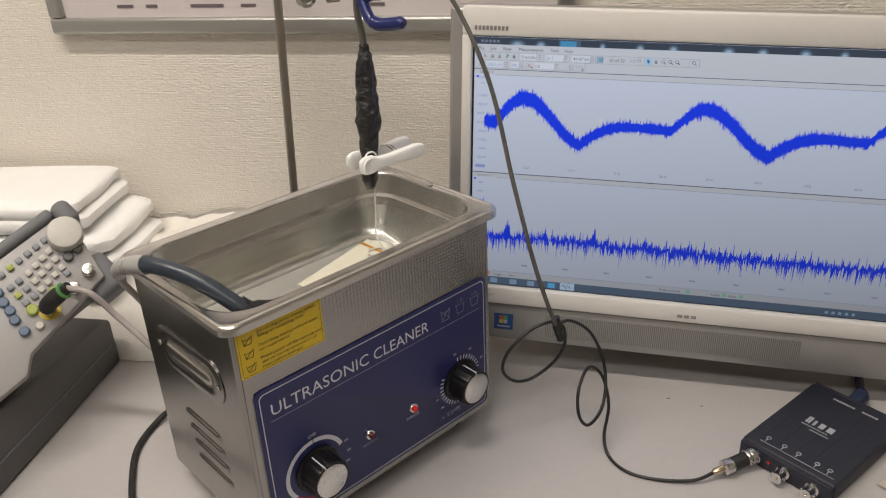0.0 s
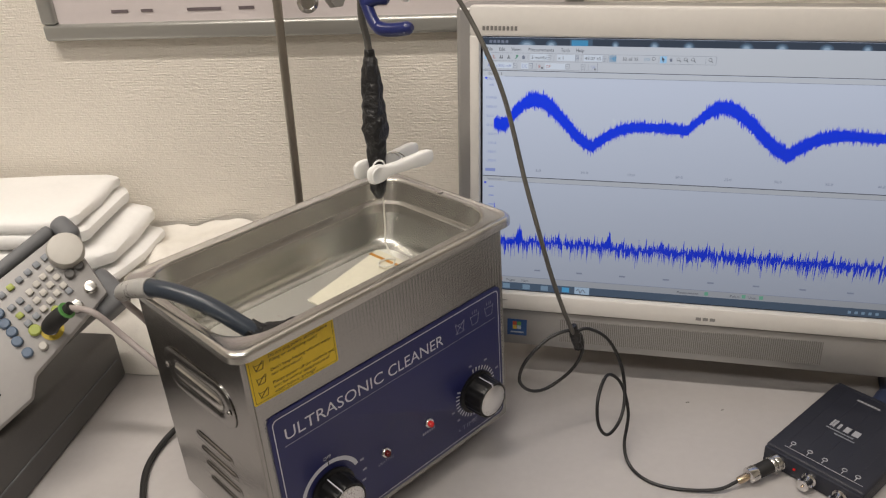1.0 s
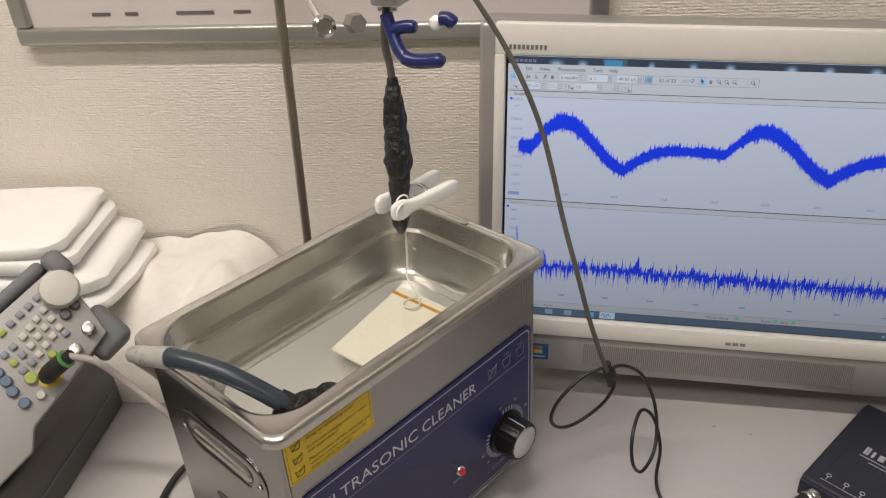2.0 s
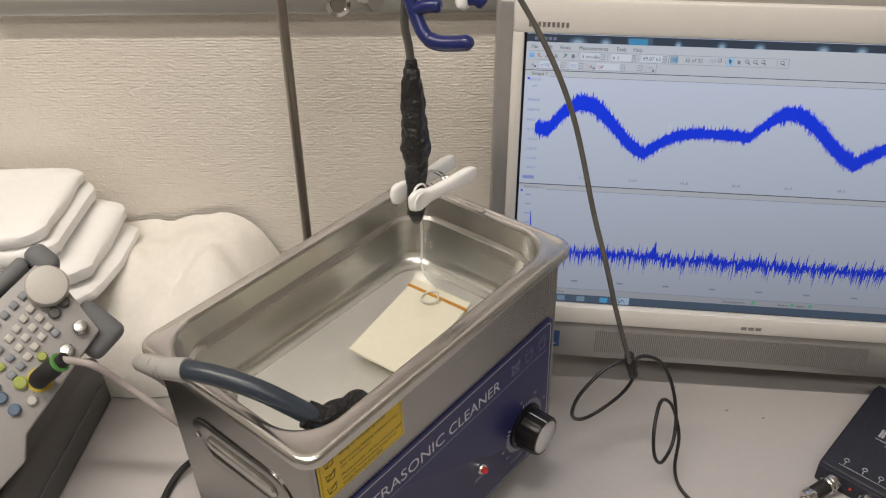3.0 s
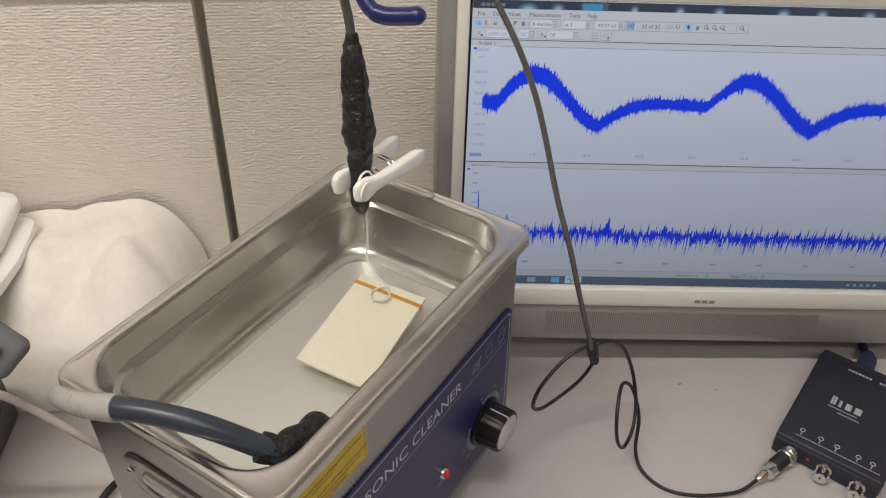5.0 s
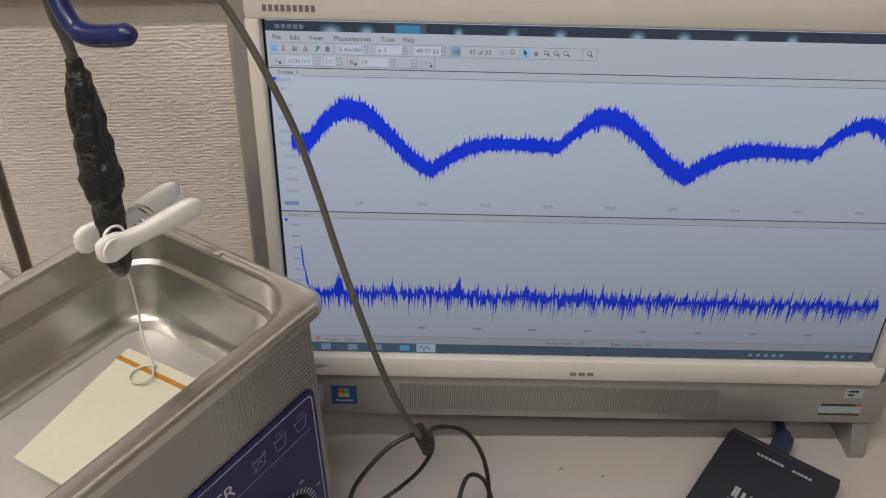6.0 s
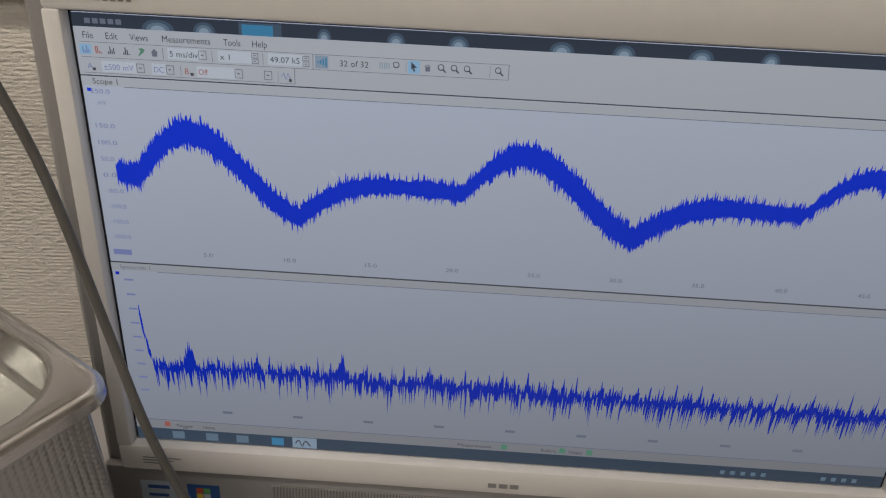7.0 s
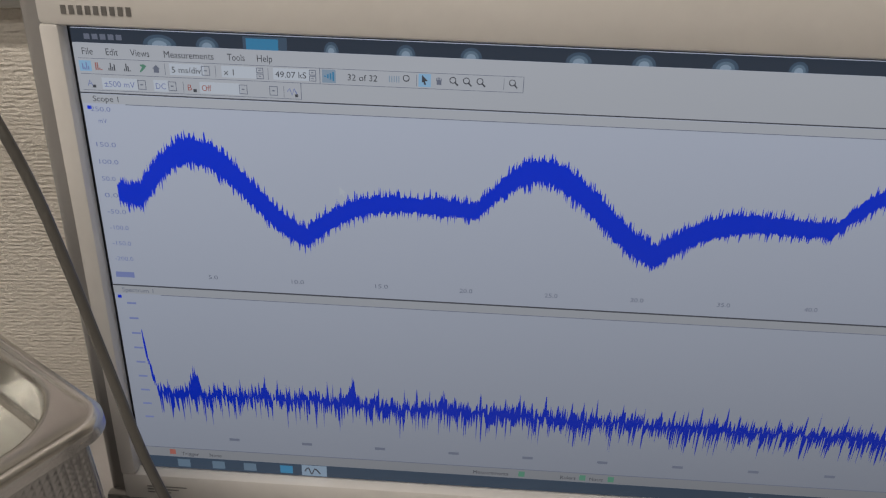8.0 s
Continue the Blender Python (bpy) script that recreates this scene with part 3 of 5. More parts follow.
    for u, v in ((0.0627, 0.0168), (0.0312, 0.0249), (0.0459, 0.0249), (0.0800, 0.0249), (0.0945, 0.0249)):
        bm = outlined(u, v, 0.0036, 0.0042)
        urect(u + 0.0012, v + 0.0019, u + 0.0025, v + 0.0025, o + 0.0004, bm)
        part("button", bm, LCD_FAINT, scr, smooth=False)
    for u in (0.0888, 0.1137):
        for v in (0.0165, 0.0193):
            bm = outlined(u, v, 0.0030, 0.0022)
            urect(u + 0.0010, v + 0.0010, u + 0.0021, v + 0.0014, o + 0.0004, bm)
            part("button", bm, LCD_FAINT, scr, smooth=False)
    S("icon", 0.1198, 0.0160, 0.1262, 0.0222, LCD_PALE, 1)
    for k in range(4):
        S("icon", 0.1208 + k * 0.0013, 0.0188 - k * 0.0006, 0.1216 + k * 0.0013, 0.0194 + k * 0.0006, LCD_CYAN, 2)
    X("32 of 32", 0.1318, 0.0206, 0.0042, LCD_INK, 0.0140)
    for k in range(5):
        S("icon", 0.1512 + k * 0.0011, 0.0176, 0.1517 + k * 0.0011, 0.0206, LCD_PALE, 1)
    S("icon", 0.1650, 0.0160, 0.1708, 0.0222, LCD_SKY, 1)
    for u0, v0, u1, v1 in ((0.0042, 0.0154, 0.2139, 0.0156), (0.0042, 0.0228, 0.2139, 0.0230), (0.2136, 0.0156, 0.2139, 0.0228), (0.0450, 0.0166, 0.0452, 0.0220), (0.0692, 0.0166, 0.0694, 0.0220), (0.0942, 0.0166, 0.0944, 0.0220), (0.1186, 0.0156, 0.1189, 0.0228), (0.1640, 0.0166, 0.1642, 0.0220), (0.2046, 0.0166, 0.2048, 0.0220), (0.0530, 0.0248, 0.0532, 0.0300), (0.1012, 0.0248, 0.1014, 0.0300), (0.1094, 0.0230, 0.1097, 0.0308), (0.0042, 0.0306, 0.1097, 0.0308)):
        S("rule", u0, v0, u1, v1, LCD_FAINT, 1)
    bm = bmesh.new()
    bm.faces.new([bm.verts.new((0.1666 + a, -o - 0.0004, -0.0165 - b)) for a, b in ((0, 0), (0.0028, 0.0028), (0.0014, 0.0029), (0.0020, 0.0045), (0.0012, 0.0047), (0.0007, 0.0032), (0, 0.0037))])
    part("pointer", bm, LCD_INK, scr, smooth=False)
    for u in (0.1575, 0.1792, 0.1855, 0.1918, 0.2068):
        ring = [(u + 0.0018 + 0.0014 * math.cos(q), -o - 0.0004, -0.0184 + 0.0014 * math.sin(q)) for q in [2 * math.pi * i / 12 for i in range(13)]]
        part("icon", tube(ring, 0.00024, 4, 1, smooth=False), LCD_INK, scr, smooth=False)
        if u > 0.16:
            part("icon", tube([(u + 0.0028, -o - 0.0004, -0.0194), (u + 0.0042, -o - 0.0004, -0.0208)], 0.0004, 4, 1, smooth=False), LCD_INK, scr, smooth=False)
    bm = urect(0.1735, 0.0186, 0.1757, 0.0208, o + 0.0004)
    for k in range(4):
        urect(0.1733 + k * 0.0007, 0.0172 + 0.0004 * abs(k - 1.5), 0.1737 + k * 0.0007, 0.0190, o + 0.0004, bm)
    part("icon", bm, LCD_FAINT, scr, smooth=False)
    # second toolbar row
    X("A", 0.0066, 0.0287, 0.0041, LCD_SCALE)
    X("B", 0.0552, 0.0288, 0.0041, LCD_RED)
    for u in (0.0090, 0.0578):
        S("icon", u, 0.0281, u + 0.0016, 0.0295, LCD_INK, 1)
    part("icon", tube([(0.1030 + a * 0.0011, -o - 0.0004, -0.0272 + b * 0.0016) for a, b in ((0, 0), (1, 1), (2, -1), (3, 1), (4, -0.6))], 0.00028, 4, 1, smooth=False), LCD_SCALE, scr, smooth=False)
    S("icon", 0.1066, 0.0284, 0.1080, 0.0298, LCD_INK, 1)
    S("rule", 0.0022, 0.0318, MW - 0.0022, 0.0324, LCD_INK, 1)
    S("tab_strip", 0.0022, 0.0328, MW - 0.0022, 0.0372, LCD_BAR)
    X("Scope 1", 0.0080, 0.0362, 0.0040, LCD_INK, 0.0125)
    S("rule", 0.0235, 0.0372, MW - 0.0022, 0.0375, LCD_FAINT, 1)
    for k in range(10):
        lab = ("250.0", "200.0", "150.0", "100.0", "50.0", "0.0", "-50.0", "-100.0", "-150.0", "-200.0")[k]
        if k == 1:
            X("mV", 0.0090, 0.0470, 0.0034, LCD_SCALE, 0.0042)
        else:
            X(lab, 0.0060, 0.0412 + k * 0.0090, 0.0034, LCD_SCALE, 0.0098 if len(lab) > 4 else 0.0070)
    S("icon", 0.0045, 0.0385, 0.0066, 0.0402, LCD_TRACE, 1)
    S("icon", 0.0050, 0.1290, 0.0150, 0.1322, LCD_SCALE, 1)
    for k in range(1, 10):
        X("%.1f" % (5.0 * k), 0.0552 + (k - 1) * 0.0444, 0.1305, 0.0034, LCD_FAINT, 0.0050 if k == 1 else 0.0066)
    S("rule", 0.0022, 0.1366, MW - 0.0022, 0.1374, LCD_INK, 1)
    S("tab_strip", 0.0022, 0.1376, MW - 0.0022, 0.1420, LCD_BAR)
    X("Spectrum 1", 0.0070, 0.1410, 0.0036, LCD_FAINT, 0.0170)
    S("rule", 0.0280, 0.1420, MW - 0.0022, 0.1423, LCD_FAINT, 1)
    S("icon", 0.0040, 0.1432, 0.0060, 0.1450, LCD_TRACE, 1)
    for k in range(9):
        S("text_bar", 0.0085, 0.1475 + k * 0.0095, 0.0135, 0.1486 + k * 0.0095, LCD_SCALE, 1)
    for k in range(1, 10):
        S("text_bar", 0.0140 + k * 0.0430, 0.2365, 0.0200 + k * 0.0430, 0.2382, LCD_FAINT, 1)
    S("status_bar", 0.0022, 0.2462, MW - 0.0022, 0.2528, LCD_BAR)
    S("rule", 0.0022, 0.2459, MW - 0.0022, 0.2463, LCD_FAINT, 1)
    X("Measurements", 0.2010, 0.2512, 0.0036, LCD_INK, 0.0205)
    X("Rulers", 0.2520, 0.2512, 0.0036, LCD_INK, 0.0090)
    X("Notes", 0.2715 - 0.0025, 0.2512, 0.0036, LCD_INK, 0.0078)
    X("Trigger", 0.0270, 0.2512, 0.0034, LCD_INK, 0.0105)
    X("None", 0.0440, 0.2512, 0.0034, LCD_INK, 0.0070)
    for u in (0.2275, 0.2630, 0.2795):
        S("icon", u, 0.2476, u + 0.0036, 0.2514, LCD_GREEN, 1)
    S("icon", 0.0200, 0.2474, 0.0235, 0.2510, LCD_RED, 1)
    S("task_bar", 0.0022, 0.2530, MW - 0.0022, MH - 0.0016, LCD_TASK)
    for u, m in ((0.0240, LCD_GLOW), (0.0450, LCD_GLOW), (0.0640, LCD_GLOW), (0.0860, LCD_CYAN)):
        S("icon", u, 0.2545, u + 0.0075, 0.2600, m, 1)
    S("icon", 0.0990, 0.2532, 0.1140, 0.2610, LCD_PALE, 1)
    part("icon", tube([(0.1010, -o - 0.0004, -0.2575), (0.103, -o - 0.0004, -0.2550), (0.105, -o - 0.0004, -0.2595), (0.107, -o - 0.0004, -0.2555), (0.110, -o - 0.0004, -0.2590)], 0.0004, 5, 4), LCD_INK, scr)
    for k in range(9):
        S("icon", 0.362 + k * 0.0062 + (0.03 if k > 4 else 0), 0.2562, 0.3648 + k * 0.0062 + (0.03 if k > 4 else 0), 0.2590, LCD_GLOW, 1)
    bm = bmesh.new()
    bm.faces.new([bm.verts.new((0.1265 + a, -o - 0.0006, -0.0740 - b)) for a, b in ((0, 0), (0.0034, 0.0034), (0.0020, 0.0035), (0.0027, 0.0052), (0.0019, 0.0055), (0.0012, 0.0039), (0, 0.0048))])
    part("mouse_pointer", bm, LCD_WHITE, scr, smooth=False)
    # traces: columns of varying reach
    rnd = random.Random(11)
    bm = bmesh.new()
    n = 1300
    keys = ((0, 0.0836), (0.012, 0.0838), (0.0405, 0.0590), (0.0965, 0.1030), (0.140, 0.0822), (0.182, 0.0838), (0.2130, 0.0612), (0.2740, 0.1036), (0.3175, 0.0836), (0.357, 0.0850), (0.3885, 0.0628), (0.4455, 0.1040))

    def centre(u):
        for (a, va), (b, vb) in zip(keys, keys[1:]):
            if a <= u <= b:
                f = (u - a) / (b - a)
                if va < 0.07:        # falling flank: rounded crest, pointed foot
                    f = 0.82 * f * f * (3 - 2 * f) + 0.18 * f ** 1.5
                elif va > 0.1 or vb < 0.07:   # quick rise to a round shoulder
                    f = math.sin(f * math.pi / 2) ** (1.0 if vb < 0.07 else 0.8)
                else:                # slow sag of the shoulder
                    f = 1 - math.cos(f * math.pi / 2)
                return va + (vb - va) * f
        return keys[-1][1]
    prev = None
    for i in range(n):
        u = 0.4455 * i / (n - 1)
        thick = 0.0070 + 0.0018 * math.sin(u * 31) + 0.0014 * noise.noise(Vector((u * 60, 3.1, 0)))
        hi = thick * rnd.uniform(0.60, 1.0) + (rnd.random() < 0.34) * rnd.uniform(0.0010, 0.0046)
        lo = thick * rnd.uniform(0.60, 1.0) + (rnd.random() < 0.34) * rnd.uniform(0.0010, 0.0046)
        c = centre(u)
        a, b = bm.verts.new((u + 0.0132, -o - 0.0003, -c + hi)), bm.verts.new((u + 0.0132, -o - 0.0003, -c - lo))
        if prev:
            bm.faces.new((prev[0], a, b, prev[1]))
        prev = (a, b)
    part("signal_trace", bm, LCD_TRACE, scr, "thick noisy blue wave", False)
    bm = bmesh.new()
    prev = None
    n = 1100
    for i in range(n):
        u = 0.437 * i / (n - 1)
        base = 0.2065 + 0.0040 * min(1, u / 0.3)
        if u < 0.006:
            base -= 0.040 * (1 - u / 0.006) ** 2
        peak = 0.014 * math.exp(-((u - 0.0265) / 0.0022) ** 2) + 0.0085 * math.exp(-((u - 0.1165) / 0.003) ** 2)
        jag = 0.0034 * noise.noise(Vector((u * 420, 0.4, 0))) + 0.0022 * noise.noise(Vector((u * 90, 2.4, 0)))
        comb = 0.0065 * max(0, math.sin(u * 2 * math.pi / 0.0072)) ** 6 if u > 0.05 else 0
        hi = 0.0088 * rnd.uniform(0.1, 1.0) + peak + comb * rnd.uniform(0.2, 1.5) + (rnd.random() < 0.10) * rnd.uniform(0.001, 0.006)
        lo = 0.0084 * rnd.uniform(-0.2, 1.0) + (rnd.random() < 0.26) * rnd.uniform(0.003, 0.0130)
        a, b = bm.verts.new((u + 0.0140, -o - 0.0003, -base - jag + hi)), bm.verts.new((u + 0.0140, -o - 0.0003, -base - jag - lo))
        if prev:
            bm.faces.new((prev[0], a, b, prev[1]))
        prev = (a, b)
    part("spectrum_trace", bm, LCD_TRACE, scr, "jagged blue spectrum line", False)
    return t


monitor()


# ---- ultrasonic cleaner ----
BXC, BX, BY0, BY1, BZ0, BZ1 = 0.0018, 0.1333, 0.0028, 0.163, 0.026, 0.2355
RIM_Z = 0.2435


def cleaner():
    t = thing("ultrasonic_cleaner", Matrix(), "stainless steel ultrasonic cleaning tank with blue front panel on desk", "ultrasonic cleaner")
    # casing: open box of sheet steel, rounded upright corners
    rings = [rring(BX, (BY1 - BY0) / 2, 0.004, z, BXC, (BY0 + BY1) / 2, 4) for z in (BZ0, BZ0 + 0.002, BZ1)]
    part("casing", loft(rings, True, False), STEEL, t, "brushed stainless casing")
    part("front_sheet", box(BXC - BX + 0.003, BXC + BX - 0.003, -0.0012, -0.0002, BZ0 + 0.002, BZ1 - 0.002, 0.0004, 1), DIMPLED, t, "dimpled stainless front sheet")
    # tank: rolled lip, flat rim, walls with a step, rounded floor
    ox, oy, ix, iy = 0.1422, 0.0880, 0.1318, 0.0745
    R = lambda hx, hy, r, z, f=1.0: rring(hx, hy, r, z, 0.0018 + 0.0010 * f, 0.0812 + 0.0036 * f, 10)
    roll = [R(ox - 0.0034 * (1 - math.cos(q)), oy - 0.0034 * (1 - math.cos(q)), 0.0140 - 0.0020 * (1 - math.cos(q)), RIM_Z - 0.0034 * (1 - math.sin(q)), 0) for q in [radians(15 * i) for i in range(7)]]
    lip = [R(ix + 0.0040 * (1 - math.sin(q)), iy + 0.0040 * (1 - math.sin(q)), 0.0320 + 0.0020 * (1 - math.sin(q)), RIM_Z - 0.0014 - 0.0034 * (1 - math.cos(q)), 1) for q in [radians(15 * i) for i in range(6)]]
    prof = [R(ox - 0.003, oy - 0.003, 0.012, RIM_Z - 0.0085, 0), R(ox, oy, 0.014, RIM_Z - 0.0080, 0)] + roll + [
            R(ox - 0.0046, oy - 0.0046, 0.0120, RIM_Z - 0.0003, 0), R(ox - 0.0056, oy - 0.0056, 0.0130, RIM_Z - 0.0012, 0)] + lip + [
            R(ix, iy, 0.0320, RIM_Z - 0.0050), R(ix - 0.0030, iy - 0.0012, 0.0310, RIM_Z - 0.0210, 0.8),
            R(ix - 0.0036, iy - 0.0018, 0.0305, RIM_Z - 0.0230, 0.8), R(ix - 0.0066, iy - 0.0044, 0.0295, RIM_Z - 0.0252, 0.8),
            R(ix - 0.0076, iy - 0.0052, 0.0290, RIM_Z - 0.0290, 0.8), R(ix - 0.0150, iy - 0.0090, 0.0270, RIM_Z - 0.0520, 0.4),
            R(ix - 0.0172, iy - 0.0110, 0.0255, RIM_Z - 0.0580, 0.4), R(ix - 0.0225, iy - 0.0150, 0.0225, RIM_Z - 0.0620, 0.4), R(ix - 0.0290, iy - 0.0215, 0.0200, RIM_Z - 0.0632, 0.4)]
    tank = part("tank", loft(prof, False, True), RIM_STEEL, t, "deep drawn satin stainless tank with a rolled rim")
    if tank.data.polygons[-1].normal.z < 0:
        tank.data.flip_normals()
    # added plate over the floor, its colour lifted in place of reflected light
    part("tank_floor", loft([R(ix - 0.0285, iy - 0.0210, 0.0205, z, 0.4) for z in (RIM_Z - 0.0636, RIM_Z - 0.0627)], True, True), TANK_FLOOR, tank, "matt stainless tank floor, paler for the light it reflects")
    part("rim_rivet", lathe([(0.0040, 0), (0.0038, 0.0007), (0.0026, 0.0012), (0.0008, 0.0014)], pose(0.1378, 0.083, RIM_Z - 0.0012), 16), POLISHED, t)
    for sx in (-1, 1):
        for y in (0.030, 0.135):
            part("foot", lathe([(0.0055, 0), (0.0062, 0.003), (0.0062, BZ0 - 0.0002)], pose(sx * 0.108, y, 0), 16), RUBBER, t, "black rubber foot")
    # blue panel
    zc, hz, xc, hx = 0.1055, 0.0715, 0.0020, 0.1245
    flat = lambda ring, y: [Vector((p.x, y, p.y)) for p in ring]
    rr = lambda gx, r: rring(hx - gx, hz - gx, r, 0, xc, zc, 6)
    panel = part("control_panel", loft([flat(rr(0, 0.006), -0.0014), flat(rr(0, 0.006), -0.0026), flat(rr(0.0003, 0.006), -0.0029)], True, True), BLUE_PANEL, t, "dark blue printed control panel")
    a, b = flat(rr(0.0030, 0.005), -0.0031), flat(rr(0.0038, 0.0045), -0.0031)
    part("outline", loft([a, b]), PANEL_PRINT, panel, smooth=False)
    T = lambda s, x, z, size, w=None, m=PANEL_PRINT, pr=panel, y=-0.0032: part("lettering", text_mesh(s, size, Matrix.Translation((x, y, z)) @ pose(0, 0, 0, 90), w), m, pr, smooth=False)
    T("ULTRASONIC", -0.1105, 0.1512, 0.0152, 0.0955)
    T("CLEANER", -0.0095, 0.1512, 0.0152, 0.0625)
    part("rule", box(-0.1125, 0.1185, -0.0033, -0.0030, 0.1462, 0.1465), DIM_PRINT, panel, smooth=False)
    for k in range(3):                                        # basin signs
        x = 0.0685 + k * 0.0185
        bm = bmesh.new()
        for p, q in (((0, 0.010), (0.002, 0)), ((0.002, 0), (0.009, 0)), ((0.009, 0), (0.011, 0.010)), ((0, 0.0085), (0.011, 0.0085))) + \
                ((((0, 0), (0.011, 0.011)), ((0, 0.011), (0.011, 0))) if k == 0 else (((0.003, 0.011), (0.003, 0.014)), ((0.006, 0.011), (0.006, 0.014)), ((0.008, 0.011), (0.008, 0.014)))):
            tube([(x + p[0], -0.0031, 0.1525 + p[1]), (x + q[0], -0.0031, 0.1525 + q[1])], 0.0002, 5, 1, bm, smooth=False)
        part("sign", bm, DIM_PRINT, panel)
    # knobs with printed dials
    for x, z, lit in ((-0.0785, 0.0790, 0), (0.0890, 0.0800, 1)):
        if lit == 0:
            arc = [(math.cos(q), math.sin(q)) for q in [radians(20 + 200 * i / 30) for i in range(31)]]
            part("dial_ring", loft([[Vector((x + 0.0300 * c, -0.0031, z + 0.0300 * s)) for c, s in arc], [Vector((x + 0.0262 * c, -0.0031, z + 0.0262 * s)) for c, s in arc]], cyclic=False), PANEL_PRINT, panel, smooth=False)
            arc = [(math.cos(q), math.sin(q)) for q in [radians(221 + 45 * i / 10) for i in range(11)]]
            part("dial_ring", loft([[Vector((x + 0.0300 * c, -0.0031, z + 0.0300 * s)) for c, s in arc], [Vector((x + 0.0262 * c, -0.0031, z + 0.0262 * s)) for c, s in arc]], cyclic=False), RED_PRINT, panel, smooth=False)
            part("dial_mark", box(x - 0.0004, x + 0.0004, -0.0034, -0.0032, z + 0.0262, z + 0.0335), KNOB, panel, smooth=False)
            T("OFF", x - 0.004, z + 0.0325, 0.0045)
            for q in (18, -2, -20):
                part("text_bar", box(x + 0.0335 * math.cos(radians(q)) - 0.002, x + 0.0335 * math.cos(radians(q)) + 0.002, -0.0033, -0.0031, z + 0.0335 * math.sin(radians(q)) - 0.001, z + 0.0335 * math.sin(radians(q)) + 0.001), DIM_PRINT, panel, smooth=False)
        else:
            bm = bmesh.new()
            for i in range(32):
                q = radians(95 - i * 300 / 31)
                c, s = math.cos(q), math.sin(q)
                w = 0.00075
                vs = [bm.verts.new((x + r * c - k * s * w, -0.0031, z + r * s + k * c * w)) for r, k in ((0.0215, -1), (0.0215, 1), (0.0258, 1), (0.0258, -1))]
                bm.faces.new(vs)
            part("dial_ticks", bm, PANEL_PRINT, panel, smooth=False)
            for q in (100, 62, 20, -100, -140, -165):
                part("text_bar", box(x + 0.0312 * math.cos(radians(q)) - 0.0017, x + 0.0312 * math.cos(radians(q)) + 0.0017, -0.0033, -0.0031, z + 0.0312 * math.sin(radians(q)) - 0.001, z + 0.0312 * math.sin(radians(q)) + 0.001), DIM_PRINT, panel, smooth=False)
        face = pose(x, -0.0028, z, 90)
        rings = []
        for r, d, flute in ((0.0205, 0.0, 0), (0.0210, 0.0012, 0), (0.0210, 0.0030, 0), (0.0185, 0.0040, 0.0006), (0.0180, 0.0205, 0.0006), (0.0170, 0.0220, 0.0003)):
            rings.append([face @ Vector(((r - flute * (0.5 + 0.5 * math.cos(18 * a))) * math.cos(a), (r - flute * (0.5 + 0.5 * math.cos(18 * a))) * math.sin(a), d)) for a in [2 * math.pi * i / 108 for i in range(108)]])
        knob = part("knob", loft(rings, True, True), KNOB, t, "black fluted knob with a spun aluminium cap")
        part("cap", lathe([(0.0150, 0.0216), (0.0150, 0.0224), (0.0144, 0.0228)], face, 40), ALU, knob, "spun aluminium cap")
        tilt = pose(x, -0.0028, z, 90) @ pose(0, 0, 0, 0, 0, 0 if lit else 18)
        bm = box(-0.0005, 0.0005, 0.0142, 0.0178, 0.0216, 0.0225)
        box(-0.0005, 0.0005, 0.0172, 0.0184, 0.0042, 0.0222, bm=bm)
        bmesh.ops.transform(bm, matrix=tilt, verts=bm.verts[:])
        part("pointer_line", bm, PANEL_PRINT, knob, smooth=False)
    T("TIME", 0.0690, 0.0455, 0.0068, 0.0200, DIM_PRINT)
    for x in (0.064, 0.094):
        bm = bmesh.new()
        bm.faces.new([bm.verts.new((x + a, -0.0031, 0.0462 + b)) for a, b in ((0, 0), (0.003, 0), (0.0015, 0.003))])
        part("mark", bm, DIM_PRINT, panel, smooth=False)
    # indicator lamps
    for x, m, cap in ((-0.0222, LED_OFF, "HEATING"), (0.0282, LED_ON, None)):
        f = pose(x, -0.0028, 0.0810, 90)
        lamp = part("indicator", lathe([(0.0050, 0), (0.0050, 0.0018), (0.0042, 0.0030), (0.0036, 0.0031)], f, 24), CHROME, t, "chrome ringed red indicator lamp")
        part("lens", lathe([(0.0028, 0.0028), (0.0028, 0.0048), (0.0021, 0.0060), (0.0007, 0.0066)], f, 20), m, lamp)
        if cap:
            T(cap, x - 0.0085, 0.0700, 0.0040, 0.0170, DIM_PRINT)
        else:
            for k in range(6):
                part("text_bar", box(x - 0.0075 + k * 0.0026, x - 0.0058 + k * 0.0026, -0.0033, -0.0031, 0.0700, 0.0728), DIM_PRINT, panel, smooth=False)
    # warning sticker
    x0, x1, z0, z1 = -0.1285, -0.0540, 0.1925, 0.2325
    ring = lambda g, r, y: [Vector((p.x, y, p.y)) for p in rring((x1 - x0) / 2 - g, (z1 - z0) / 2 - g, r, 0, (x0 + x1) / 2, (z0 + z1) / 2, 4)]
    st = part("warning_sticker", loft([ring(0, 0.0015, -0.0014), ring(0, 0.0015, -0.0018)], True, True), YELLOW, t, "yellow warning sticker with small dark print", False)
    part("outline", loft([ring(0.0014, 0.001, -0.00195), ring(0.0017, 0.001, -0.00195)]), DARK_PRINT, st, smooth=False)
    for i, s in enumerate(("Do not plug power source before", "filling or emptying tank!", None, "Don't keep heating without water", "nor supervision!", None, "Please power off the controls and", "wait for normal temperature of", "water before drainage!")):
        if s:
            T(s, x0 + 0.0175, z1 - 0.0063 - i * 0.0039 + (0.0006 if i > 4 else 0), 0.0037, 0.0545 * len(s) / 33, DARK_PRINT, st, -0.0021)
